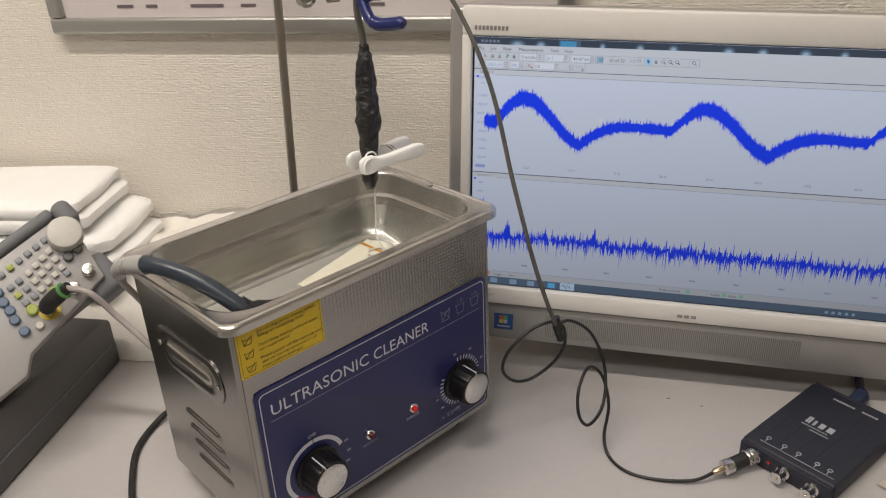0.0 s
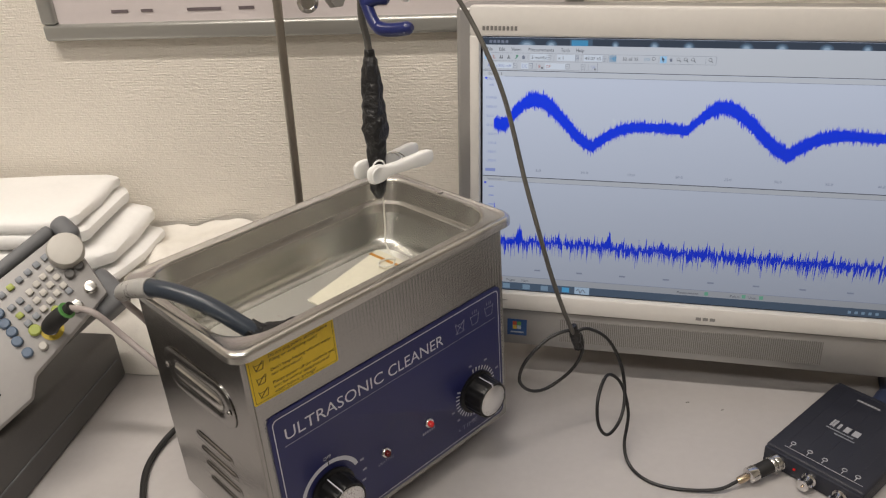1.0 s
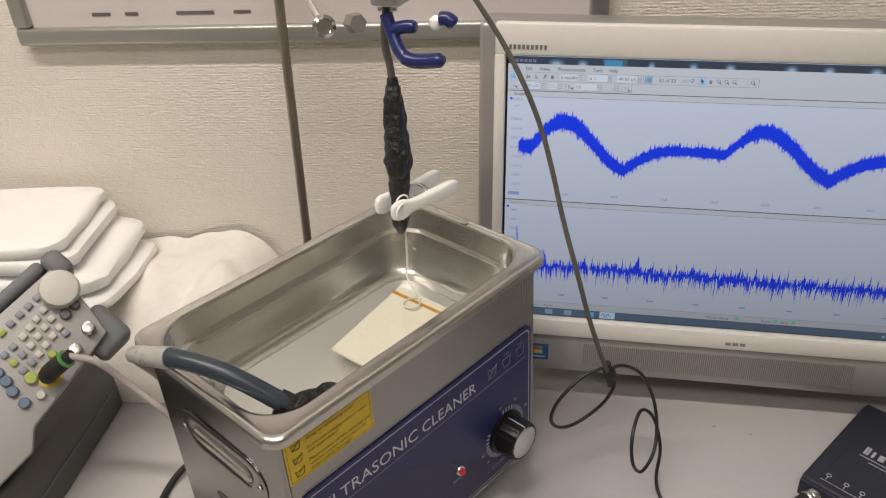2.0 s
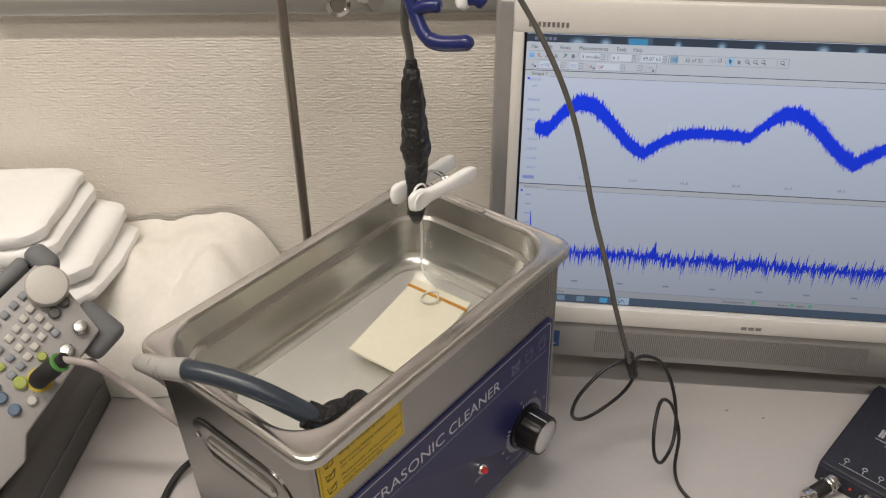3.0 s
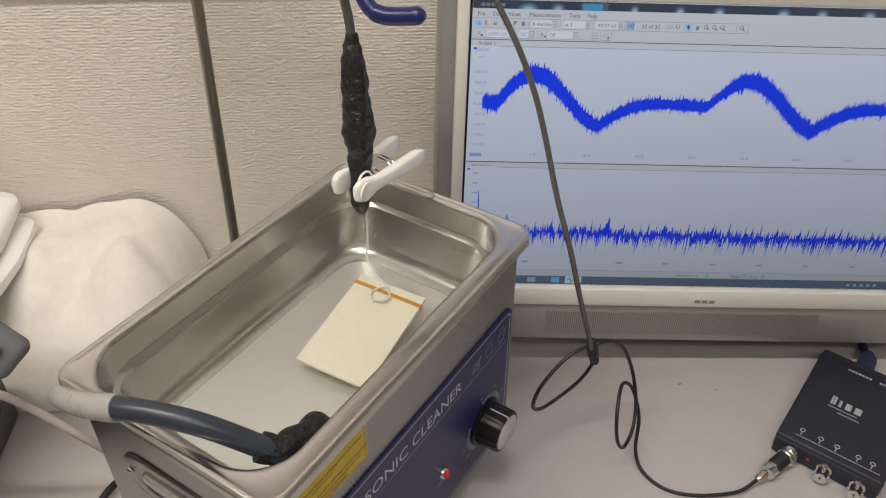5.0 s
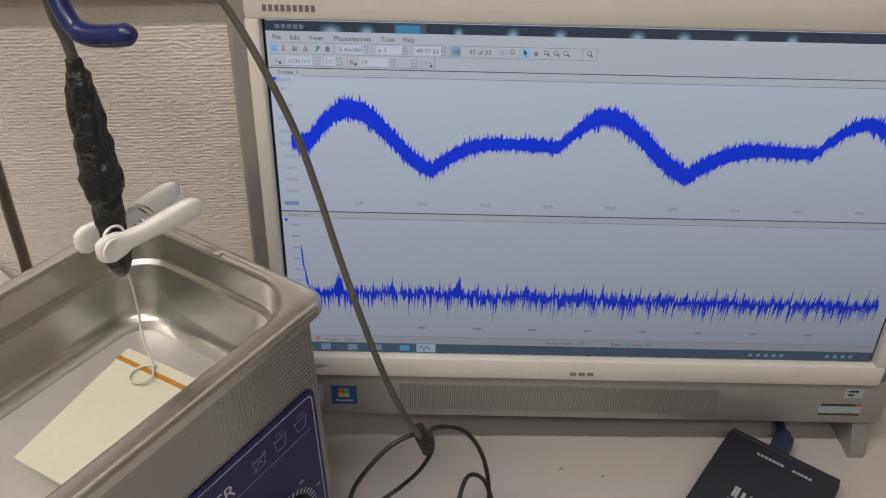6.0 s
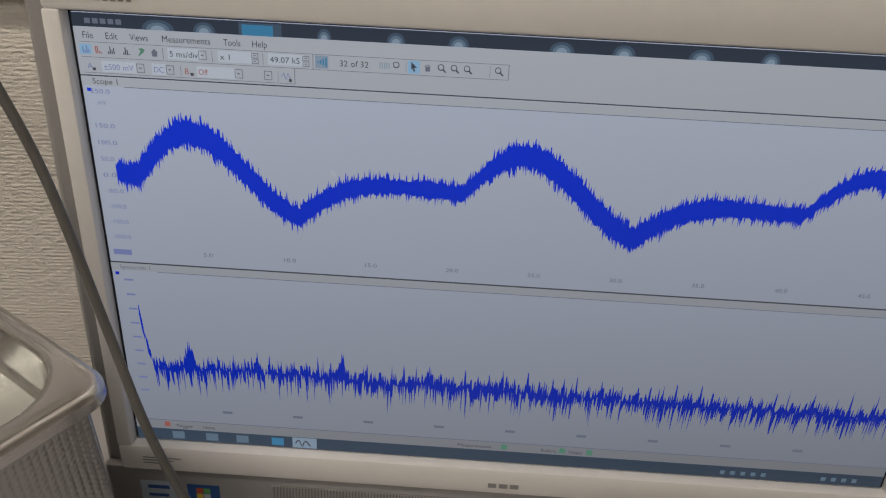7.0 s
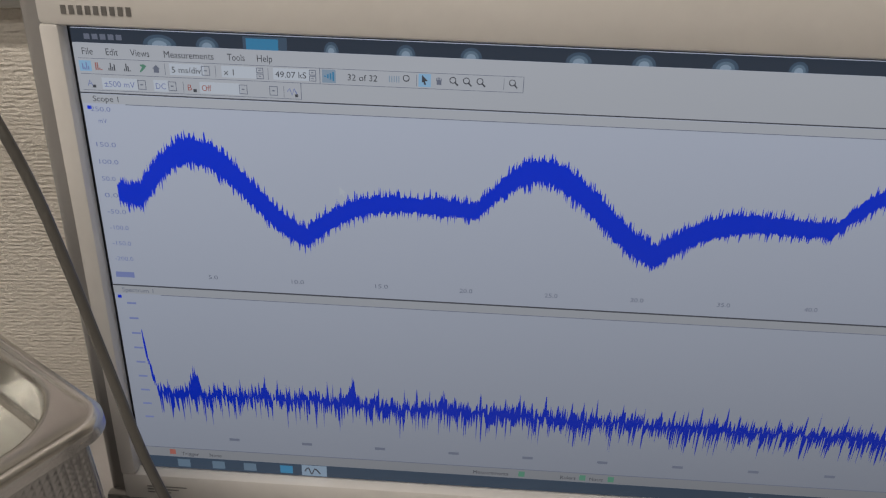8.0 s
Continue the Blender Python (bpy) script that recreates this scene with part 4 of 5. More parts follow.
    for k in range(3):
        bm = bmesh.new()
        x, z = x0 + 0.0050, z1 - 0.0125 - k * 0.0115
        for p, q in (((0, 0.006), (0.0014, 0)), ((0.0014, 0), (0.0068, 0)), ((0.0068, 0), (0.0082, 0.006)), ((0.001, 0.0045), (0.007, 0.0045)), ((0.001, 0), (0.0075, 0.0065))):
            tube([(x + p[0], -0.0019, z + p[1]), (x + q[0], -0.0019, z + q[1])], 0.00025, 5, 1, bm, smooth=False)
        part("sign", bm, DARK_PRINT, st)
    for o in t.children:
        if o.name.split(".")[0] in ("front_sheet", "control_panel", "knob", "indicator", "warning_sticker"):
            o.location.y = 0.0028
    # side grips: pressed plate, its hollow drawn as a flat dark face
    for sx in (-1, 1):
        side = Matrix.Translation((BXC + sx * BX, 0.0815, 0.1725)) @ Matrix(((0, 0, sx), (1, 0, 0), (0, 1, 0))).to_4x4()
        P = lambda hx, hy, r, z: [side @ p for p in rring(hx, hy, r, z, 0, 0, 8)]
        plate = part("side_grip", loft([P(0.054, 0.0205, 0.0200, 0.0003), P(0.054, 0.0205, 0.0200, 0.0010), P(0.0530, 0.0195, 0.0190, 0.0014), P(0.0400, 0.0118, 0.0115, 0.0014),
                                        P(0.0388, 0.0107, 0.0102, 0.0010), P(0.0370, 0.0090, 0.0085, 0.0006)], True, True), STEEL, t, "brushed pressed steel grip plate")
        # no depth here: the shade inside the grip is put into the dark colour
        part("hollow_shade", loft([P(0.0368, 0.0088, 0.0083, 0.0007), P(0.0300, 0.0050, 0.0045, 0.0009)], False, True), GRILLE_DARK, plate)
        part("grip_lip", loft([P(0.0368, 0.0050, 0.0045, 0.0010), P(0.0355, 0.0040, 0.0036, 0.0024), P(0.0300, 0.0015, 0.0012, 0.0028)], True, True), POLISHED, plate)
        for k in (-0.0475, 0.0475):
            part("rivet", lathe([(0.0026, 0.0021), (0.0024, 0.0030), (0.0010, 0.0036)], side @ pose(k, 0, 0), 12), POLISHED, plate)
        # cooling louvres
        for k in range(4):
            c = side @ pose(0.000 - 0.002 * k, -0.062 - 0.0155 * k, 0.0)
            L = lambda hx, hy, z: [c @ p for p in rring(hx, hy, min(hx, hy) * 0.95, z, 0, 0, 4)]
            part("louvre", loft([L(0.029, 0.0042, 0.0002), L(0.027, 0.0030, 0.0014), L(0.022, 0.0012, 0.0018)], True, True), STEEL, t)
    return t


cleaner()

pool = part("water", loft([rring(0.1240, 0.0690, 0.0285, 0.2105, 0.0025, 0.0840, 8)], True), WATER, smooth=False)
if pool.data.polygons[0].normal.z < 0:
    pool.data.flip_normals()
tagged(pool, "clear still water filling the steel tank", "water", kind="structure")
pool.visible_shadow = False

# floating test board with its band and thread
e1 = (Vector((0.071, 0.101, 0.2)) - Vector((-0.018, 0.090, 0.192)))
bx, by = e1.normalized(), (Vector((0.081, 0.049, 0.196)) - Vector((0.071, 0.101, 0.2))).normalized()
bz = bx.cross(by).normalized()
by = bz.cross(bx)
BRD = Matrix.Translation((-0.018, 0.090, 0.1935)) @ Matrix((bx, by, bz)).transposed().to_4x4()
brd = thing("test_board", BRD, "cream coloured flat board with an orange band hanging in the tank", "board")
part("plate", box(0, e1.length, 0, 0.0545, -0.0012, 0.0012, 0.0004, 1), BOARD, brd)
part("band", box(e1.length - 0.0105, e1.length - 0.0075, -0.0007, 0.0552, -0.0019, 0.0019, 0.0004, 1), ORANGE, brd, "orange rubber band")
thread = part("hanging_thread", tube([(0.0865, 0.105, 0.272), (0.0885, 0.1065, 0.245), (0.0880, 0.1075, 0.215), (0.086, 0.107, 0.204), (0.079, 0.095, 0.2015), (0.072, 0.081, 0.2015), (0.066, 0.072, 0.2015),
              (0.061, 0.068, 0.2020), (0.055, 0.070, 0.2020), (0.053, 0.077, 0.2015), (0.058, 0.082, 0.2015), (0.066, 0.080, 0.2018), (0.070, 0.074, 0.2018)], 0.0008, 8, 6), WHITE_WIRE)
tagged(thread, "thin white insulated wire looped on the board", "wire")


# ---- clothes peg and taped sensor ----
def peg():
    n1, n2, t1, t2 = Vector((0.0775, 0.0990, 0.2755)), Vector((0.0770, 0.1175, 0.2758)), Vector((0.134, 0.0880, 0.2785)), Vector((0.141, 0.1160, 0.2770))
    ax = ((t1 + t2) / 2 - (n1 + n2) / 2).normalized()
    wd = (n2 - n1).normalized()
    up = ax.cross(wd).normalized()
    t = thing("clothes_peg", Matrix.Translation((n1 + n2) / 2), "white plastic clothes peg gripping the taped sensor", "clothes peg")
    o = (n1 + n2) / 2
    for a, b, side in ((n1, t1, -1), (n2, t2, 1)):
        d = (b - a)
        rings = []
        for f, h, w in ((-0.140, 0.0030, 0.0012), (-0.12, 0.0062, 0.0024), (-0.06, 0.0084, 0.0030), (0.02, 0.0088, 0.0030), (0.10, 0.0082, 0.0036), (0.18, 0.0058, 0.0036), (0.35, 0.0052, 0.0040), (0.60, 0.0060, 0.0042), (0.86, 0.0072, 0.0040), (0.96, 0.0066, 0.0034), (1.02, 0.0050, 0.0024), (1.045, 0.0022, 0.0008)):
            c = a + d * f - o
            ring = []
            for i in range(20):
                g = 2 * math.pi * i / 20
                cs, sn = math.cos(g), math.sin(g)
                ring.append(c + up * h * math.copysign(abs(cs) ** 0.7, cs) + wd * w * math.copysign(abs(sn) ** 0.5, sn))
            rings.append(ring)
        lever = part("lever", loft(rings, True, True), PLASTIC_WHITE, t, "white plastic lever")
        dish = Matrix.Translation(a + wd * side * 0.0030 - o) @ (wd * side).to_track_quat("Z", "Y").to_matrix().to_4x4()
        part("dish", lathe([(0.0072, -0.0004), (0.0072, 0.0010), (0.0062, 0.0012), (0.0040, 0.0002)], dish, 24), PLASTIC_WHITE, lever)
    c = (n1 + n2) / 2 + ax * 0.032 - o
    for r, s in ((0.0088, 0.0), (0.0082, 0.004)):
        ring = [c + ax * (s - 0.003) + (wd * math.cos(q) * 0.0125 + up * math.sin(q) * r) for q in [2 * math.pi * i / 24 for i in range(25)]]
        part("spring", tube(ring, 0.0006, 6, 1, smooth=False), CHROME, t, "thin wire spring")
    c = (n1 + n2) / 2 + ax * 0.006 + up * 0.004 - o
    part("ring", tube([c + wd * -0.006 + (ax * math.cos(q) + up * math.sin(q)) * 0.0065 for q in [2 * math.pi * i / 20 for i in range(21)]], 0.0009, 6, 1, smooth=False), PLASTIC_WHITE, t)
    return t


peg()


def sensor():
    t = thing("taped_sensor", Matrix(), "sensor probe wrapped in black tape hanging on its cable", "sensor")

    def reach(f):
        keys = ((0, 0.0042), (0.08, 0.0058), (0.11, 0.0084), (0.3, 0.0100), (0.42, 0.0116), (0.52, 0.0142), (0.57, 0.0126), (0.63, 0.0096), (0.80, 0.0092), (0.92, 0.0084), (1.0, 0.0036))
        for (a, ra), (b, rb) in zip(keys, keys[1:]):
            if a <= f <= b:
                return 0.86 * (ra + (rb - ra) * (f - a) / (b - a))
        return keys[-1][1]
    part("taped_body", tube([(0.0985, 0.1170, 0.3800), (0.0965, 0.1155, 0.360), (0.0935, 0.1125, 0.330), (0.0900, 0.1100, 0.300), (0.0875, 0.1090, 0.275), (0.0850, 0.1080, 0.2480)], reach, 28, 16, wobble=0.26), TAPE, t, "lumpy black tape wrapping")
    part("cable", tube([(0.0985, 0.1170, 0.374), (0.0985, 0.1185, 0.390), (0.0955, 0.1185, 0.405), (0.0945, 0.1165, 0.420), (0.0965, 0.114, 0.436), (0.100, 0.112, 0.455)], 0.0031, 12), CABLE_GREY, t, "dark grey cable")
    return t


sensor()


# ---- stand with clamp ----
def stand():
    foot = Vector((0.0960, 0.2760, 0))
    up = Vector((0.079, 0.045, 0.996)).normalized()
    t = thing("retort_stand", Matrix.Translation(foot), "steel laboratory stand with a clamp and blue lever", "lab stand")
    part("base_plate", box(-0.05, 0.05, -0.045, 0.06, 0.0, 0.010, 0.002), CAST_GREY, t)
    part("rod", tube([up * 0.006, up * 0.62], 0.0046, 16, 1, smooth=False), ROD, t, "dull steel rod")
    c = up * 0.438
    q = c.to_tuple()
    body = part("boss_head", box(-0.014, 0.014, -0.016, 0.014, -0.015, 0.017, 0.004, 3), CAST_GREY, t)
    body.matrix_basis = Matrix.Translation(q) @ pose(0, 0, 0, 0, 0, -54)
    arm0, arm1 = c + Vector((0.0, -0.008, 0.006)), Vector((0.097, 0.108, 0.448)) - foot
    part("arm", tube([arm0, arm1], 0.0042, 14, 1, smooth=False), CHROME, t, "bright clamp arm")
    part("jaw", box(-0.014, 0.014, -0.012, 0.012, -0.008, 0.010, 0.003), CAST_GREY, t).matrix_basis = Matrix.Translation(arm1) @ pose(0, 0, 0, 0, 0, 20)
    for a, b, r in (((0.0900, 0.1060, 0.4200), (0.0990, 0.0860, 0.4250), 0.0050), ((0.1040, 0.0660, 0.4330), (0.1082, 0.0560, 0.4290), 0.0052)):
        part("lever", tube([Vector(a) - foot, (Vector(a) + Vector(b)) / 2 - foot + Vector((0, 0, 0.002)), Vector(b) - foot], lambda f, r=r: r * (1 if f < 0.85 else 1 - 2.6 * (f - 0.85)), 14, 8), LEVER_BLUE, t, "dark blue vinyl dipped lever")
    part("tip_cap", lathe([(0.0018, -0.0052), (0.0048, -0.0030), (0.0056, 0.0), (0.0048, 0.0030), (0.0018, 0.0052)], Matrix.Translation(Vector((0.1085, 0.0750, 0.4275)) - foot), 20), PLASTIC_WHITE, t, "white plastic cap")
    part("clamp_nut", lathe([(0.0070, -0.008), (0.0078, -0.006), (0.0078, 0.006), (0.0070, 0.008)], Matrix.Translation(Vector((0.0885, 0.1430, 0.4215)) - foot) @ pose(0, 0, 0, 80, 0, -20), 6), GRILLE_DARK, t, "dark cast clamp nut")
    s = Vector((0.0745, 0.1640, 0.4188)) - foot
    part("thumb_screw", lathe([(0.0085, -0.003), (0.0090, -0.001), (0.0090, 0.004), (0.0062, 0.0052), (0.0056, 0.0042), (0.0015, 0.0042)], Matrix.Translation(s) @ pose(0, 0, 0, 75, 0, -30), 24), CHROME, t, "bright round thumb screw")
    part("screw_shank", tube([s, s + Vector((0.012, 0.03, 0.012))], 0.003, 10, 1, smooth=False), CHROME, t)
    grip = [Vector((0.0915, 0.110, 0.433)) - foot, Vector((0.0905, 0.103, 0.418)) - foot, Vector((0.0890, 0.094, 0.4065)) - foot, Vector((0.0900, 0.085, 0.4025)) - foot, Vector((0.0945, 0.072, 0.4030)) - foot, Vector((0.0985, 0.0590, 0.4055)) - foot]
    part("lever", tube(grip, lambda f: 0.0050 if f < 0.5 else (0.0056 if f < 0.93 else 0.0056 - 0.0030 * (f - 0.93) / 0.07), 16, 8), LEVER_BLUE, t, "dark blue vinyl dipped lever")
    return t


stand()


# ---- probe cable, tie and scope box ----
g = part("probe_cable", tube([(0.122, 0.075, 0.470), (0.1295, 0.054, 0.442), (0.1370, 0.0340, 0.410), (0.1384, 0.0150, 0.380), (0.1404, 0.0018, 0.350), (0.1401, -0.0088, 0.320), (0.1386, -0.0218, 0.280), (0.1360, -0.0380, 0.240), (0.1404, -0.0475, 0.200), (0.1505, -0.0540, 0.160), (0.1640, -0.0550, 0.129)], 0.0020, 14, 10), CABLE_GREY)
tagged(g, "grey sheathed probe cable hanging from the clamp", "cable")
w = thing("probe_wire", Matrix.Translation((0.165, -0.055, 0.128)), "thin black wire coiled in two loops down to the scope box", "wire")
O = Vector((0.165, -0.055, 0.128))
coil = [(0.1655, -0.056, 0.128), (0.160, -0.052, 0.133), (0.143, -0.042, 0.128), (0.122, -0.033, 0.110), (0.117, -0.030, 0.090), (0.133, -0.029, 0.069), (0.154, -0.033, 0.062), (0.172, -0.046, 0.078), (0.180, -0.053, 0.098), (0.176, -0.055, 0.120), (0.1675, -0.056, 0.1295),
        (0.178, -0.062, 0.130), (0.197, -0.070, 0.112), (0.207, -0.079, 0.082), (0.199, -0.090, 0.058), (0.183, -0.097, 0.041), (0.162, -0.098, 0.036), (0.152, -0.094, 0.052), (0.160, -0.087, 0.074), (0.184, -0.080, 0.083), (0.200, -0.085, 0.066), (0.196, -0.097, 0.040), (0.181, -0.104, 0.015), (0.172, -0.117, 0.0028), (0.167, -0.140, 0.0018), (0.176, -0.165, 0.0018), (0.196, -0.192, 0.0040), (0.213, -0.2025, 0.0085)]
part("coiled_wire", tube([Vector(p) - O for p in coil], 0.0016, 10, 8), WIRE_BLACK, w, "coiled thin black wire")
part("tape_joint", tube([Vector((0, 0.002, 0.008)), Vector((0.001, 0, 0)), Vector((0.002, -0.002, -0.010)), Vector((0.003, -0.003, -0.016))], lambda f: 0.0044 - 0.001 * abs(f - 0.4), 12, 5, wobble=0.25), TAPE, w, "black tape joint")
P0, P1 = Vector((0.213, -0.2025, 0.0085)), Vector((0.2560, -0.2200, 0.0135))
ax = (P1 - P0).normalized()
Q = Matrix.Translation(P0 - O) @ ax.to_track_quat("Z", "Y").to_matrix().to_4x4()
ln = (P1 - P0).length
part("boot", lathe([(0.0018, 0), (0.0034, 0.002), (0.0036, ln * 0.26)], Q, 14), BRASS, w, "tan strain relief")
part("collar", lathe([(0.0052, ln * 0.24), (0.0074, ln * 0.27), (0.0076, ln * 0.42), (0.0066, ln * 0.46)], Q, 10), CHROME, w, "nickel cable collar")
part("connector", lathe([(0.0062, ln * 0.45), (0.0066, ln * 0.48), (0.0066, ln * 0.80), (0.0066, ln * 0.82)], Q, 20), RUBBER, w, "black coaxial connector")
part("lock_ring", lathe([(0.0062, ln * 0.78), (0.0074, ln * 0.81), (0.0075, ln * 0.86), (0.0070, ln * 0.88), (0.0075, ln * 0.90), (0.0074, ln * 0.98), (0.0055, ln)], Q, 24), POLISHED, w, "knurled nickel lock ring")


def scope_box():
    fl, bl = Vector((0.2600, -0.2025, 0)), Vector((0.3975, -0.2140, 0))
    ux = (bl - fl).normalized()
    uy = Vector((ux.y, -ux.x, 0))                    # towards the other long side
    m = Matrix.Translation(fl) @ Matrix((ux, uy, ux.cross(uy))).transposed().to_4x4()
    if m.to_3x3().col[2].z < 0:
        m = Matrix.Translation(fl) @ Matrix((uy, ux, uy.cross(ux))).transposed().to_4x4()
    L, W, H = (bl - fl).length, 0.0915, 0.0205
    t = thing("scope_box", m, "flat navy usb measuring box with coaxial sockets on the desk", "oscilloscope")
    swap = m.to_3x3().col[0].dot(ux) < 0.9
    B = lambda l0, l1, w0, w1, z0, z1, bv=0.0, sg=2: box(w0, w1, l0, l1, z0, z1, bv, sg) if swap else box(l0, l1, w0, w1, z0, z1, bv, sg)
    pt = lambda l, w_, z: Vector((w_, l, z)) if swap else Vector((l, w_, z))
    part("case", B(0.004, L - 0.004, 0, W, 0.0006, H, 0.003, 3), BOX_NAVY, t)
    part("end_panel", B(0, 0.005, 0.001, W - 0.001, 0.001, H - 0.001, 0.0015), BOX_NAVY, t)
    part("end_panel", B(L - 0.005, L, 0.001, W - 0.001, 0.001, H - 0.001, 0.0015), BOX_NAVY, t)
    for k in range(5):
        part("ridge", B(0.012, L - 0.012, 0.013 + k * 0.016, 0.0135 + k * 0.016, H - 0.0001, H + 0.0003), BOX_NAVY, t, smooth=False)
    for w_, r in ((0.0175, 1), (0.0465, 1), (0.0745, 1)):
        c = pt(0, w_, H * 0.5)
        ax_ = pt(-1, 0, 0)
        q = Matrix.Translation(c) @ ax_.to_track_quat("Z", "Y").to_matrix().to_4x4()
        s = part("socket", lathe([(0.0066, 0), (0.0066, 0.002), (0.0050, 0.003), (0.0048, 0.011), (0.0054, 0.012), (0.0054, 0.013), (0.0040, 0.013)], q, 20), CHROME, t, "nickel coaxial socket")
        part("stud", box(-0.0066, 0.0066, -0.001, 0.001, 0.0065, 0.0085), CHROME, s).matrix_basis = q
        part("centre_pin", lathe([(0.0012, 0.012), (0.0010, 0.0145)], q, 8), BRASS, s)
    q = Matrix.Translation(pt(-0.0001, 0.0315, H * 0.55)) @ pt(-1, 0, 0).to_track_quat("Z", "Y").to_matrix().to_4x4()
    part("indicator", lathe([(0.0014, 0), (0.0012, 0.0008), (0.0004, 0.0012)], q, 10), LED_ON, t, "lit red indicator")
    # prints: name strip, emblem, symbols above the sockets
    for k in range(14):
        if k not in (7, 8):
            part("emblem_bar", B(L - 0.018, L - 0.0155, 0.028 + k * 0.0032, 0.0304 + k * 0.0032, H + 0.0001, H + 0.0003), SILK, t, smooth=False)
    for a, b, lo, hi in ((0.027, 0.0315, 0.068, 0.079), (0.034, 0.0365, 0.068, 0.0765), (0.040, 0.0455, 0.068, 0.0765), (0.048, 0.0540, 0.068, 0.0765)):
        part("emblem", B(lo, hi, a, b, H + 0.0001, H + 0.0003), SILK, t, smooth=False)
    part("emblem_bar", B(0.0635, 0.0650, 0.026, 0.052, H + 0.0001, H + 0.0003), KEY_GREY, t, smooth=False)
    part("emblem_bar", B(0.0590, 0.0605, 0.036, 0.055, H + 0.0001, H + 0.0003), KEY_GREY, t, smooth=False)
    for w_ in (0.018, 0.034, 0.048, 0.066, 0.078):
        bm = bmesh.new()
        tube([pt(0.0205, w_, H + 0.0003) + pt(0.0020 * math.cos(a), 0.0020 * math.sin(a), 0) for a in [2 * math.pi * i / 12 for i in range(13)]], 0.00045, 5, 1, bm, smooth=False)
        part("sign", bm, SILK, t)
        part("sign", B(0.0140, 0.0190, w_ - 0.0004, w_ + 0.0004, H + 0.0002, H + 0.0004), SILK, t, smooth=False)
    part("rule", B(0.0120, 0.0126, 0.014, 0.086, H + 0.0002, H + 0.0004), SILK, t, smooth=False)
    return t, m, pt, L, W, H


box_t, box_m, box_pt, bL, bW, bH = scope_box()
U = thing("usb_cable", box_m, "dark blue cable plugged into the measuring box", "cable")
part("plug", tube([box_pt(bL + 0.0005, 0.040, bH * 0.5), box_pt(bL + 0.018, 0.039, bH * 0.5), box_pt(bL + 0.027, 0.036, bH * 0.5)], lambda f: 0.0085 if f < 0.7 else 0.0066, 14, 4), USB_BLUE, U, "moulded dark blue plug")
part("lead", tube([box_pt(bL + 0.025, 0.037, bH * 0.5), box_pt(bL + 0.045, 0.026, 0.008), box_pt(bL + 0.075, 0.008, 0.005), box_pt(bL + 0.11, -0.03, 0.004)], 0.0042, 12), USB_BLUE, U)
L2 = thing("cable_bundle", box_m, "dark blue cables lying side by side on the desk", "cable")
for k in range(3):
    part("lead", tube([box_pt(bL - 0.014 - 0.007 * k, bW + 0.0035, 0.0036), box_pt(bL - 0.022 - 0.007 * k, bW + 0.030, 0.0036), box_pt(bL - 0.026 - 0.0075 * k, bW + 0.075, 0.0036), box_pt(bL - 0.022 - 0.008 * k, bW + 0.16, 0.0036)], 0.0030, 10), USB_BLUE, L2)
pad = part("cream_note", box(0.0, 0.09, 0.0, 0.06, 0.0004, 0.0030, 0.001, 1), NOTE)
pad.matrix_basis = pose(0.300, -0.372, 0, 0, 0, -8)
tagged(pad, "small beige paper pad beside the box", "paper pad")
strap = part("black_lead", tube([(0.262, -0.305, 0.004), (0.250, -0.318, 0.004), (0.242, -0.345, 0.004), (0.22, -0.40, 0.004)], 0.004, 10), RUBBER)
tagged(strap, "short black lead on the desk", "cable")


# ---- hose with taped end in the tank, signal cable and mains lead ----
h = thing("tank_hose", Matrix(), "dark blue-grey tubing with a clear sleeve laid over the tank rim", "hose")
part("tubing", tube([(-0.1472, 0.118, 0.2550), (-0.143, 0.100, 0.2600), (-0.134, 0.079, 0.2600), (-0.122, 0.056, 0.2530), (-0.108, 0.034, 0.2370), (-0.100, 0.024, 0.2260)], 0.0066, 16, 8), HOSE, h, "shiny blue-grey tubing")
part("sleeve", tube([(-0.142, 0.098, 0.2600), (-0.1465, 0.112, 0.2565), (-0.1475, 0.130, 0.2490), (-0.1455, 0.147, 0.2400), (-0.1425, 0.160, 0.2310)], lambda f: 0.0079 - 0.0016 * f, 16, 8, wobble=0.03), SLEEVE, h, "milky clear sleeve")
part("core", tube([(-0.1435, 0.157, 0.234), (-0.138, 0.171, 0.216), (-0.122, 0.180, 0.185), (-0.100, 0.184, 0.130), (-0.080, 0.188, 0.05), (-0.07, 0.20, 0.006)], 0.0030, 12, 8), LEAD_PALE, h)
part("taped_end", tube([(-0.106, 0.034, 0.2330), (-0.099, 0.027, 0.2270), (-0.085, 0.025, 0.2235), (-0.070, 0.025, 0.2190), (-0.062, 0.026, 0.2150)], lambda f: 0.0088 if f < 0.8 else 0.0088 - 0.02 * (f - 0.8), 16, 7, wobble=0.3), TAPE, h, "black taped end")

cord = part("mains_lead", tube([(-0.070, 0.159, 0.055), (-0.070, 0.195, 0.050), (-0.078, 0.240, 0.025), (-0.105, 0.256, 0.006), (-0.142, 0.232, 0.0034), (-0.168, 0.190, 0.0034), (-0.197, 0.126, 0.0034), (-0.25, 0.02, 0.0034), (-0.32, -0.08, 0.0034)], 0.0032, 12, 10), RUBBER)
tagged(cord, "black round mains lead lying on the desk", "cable")


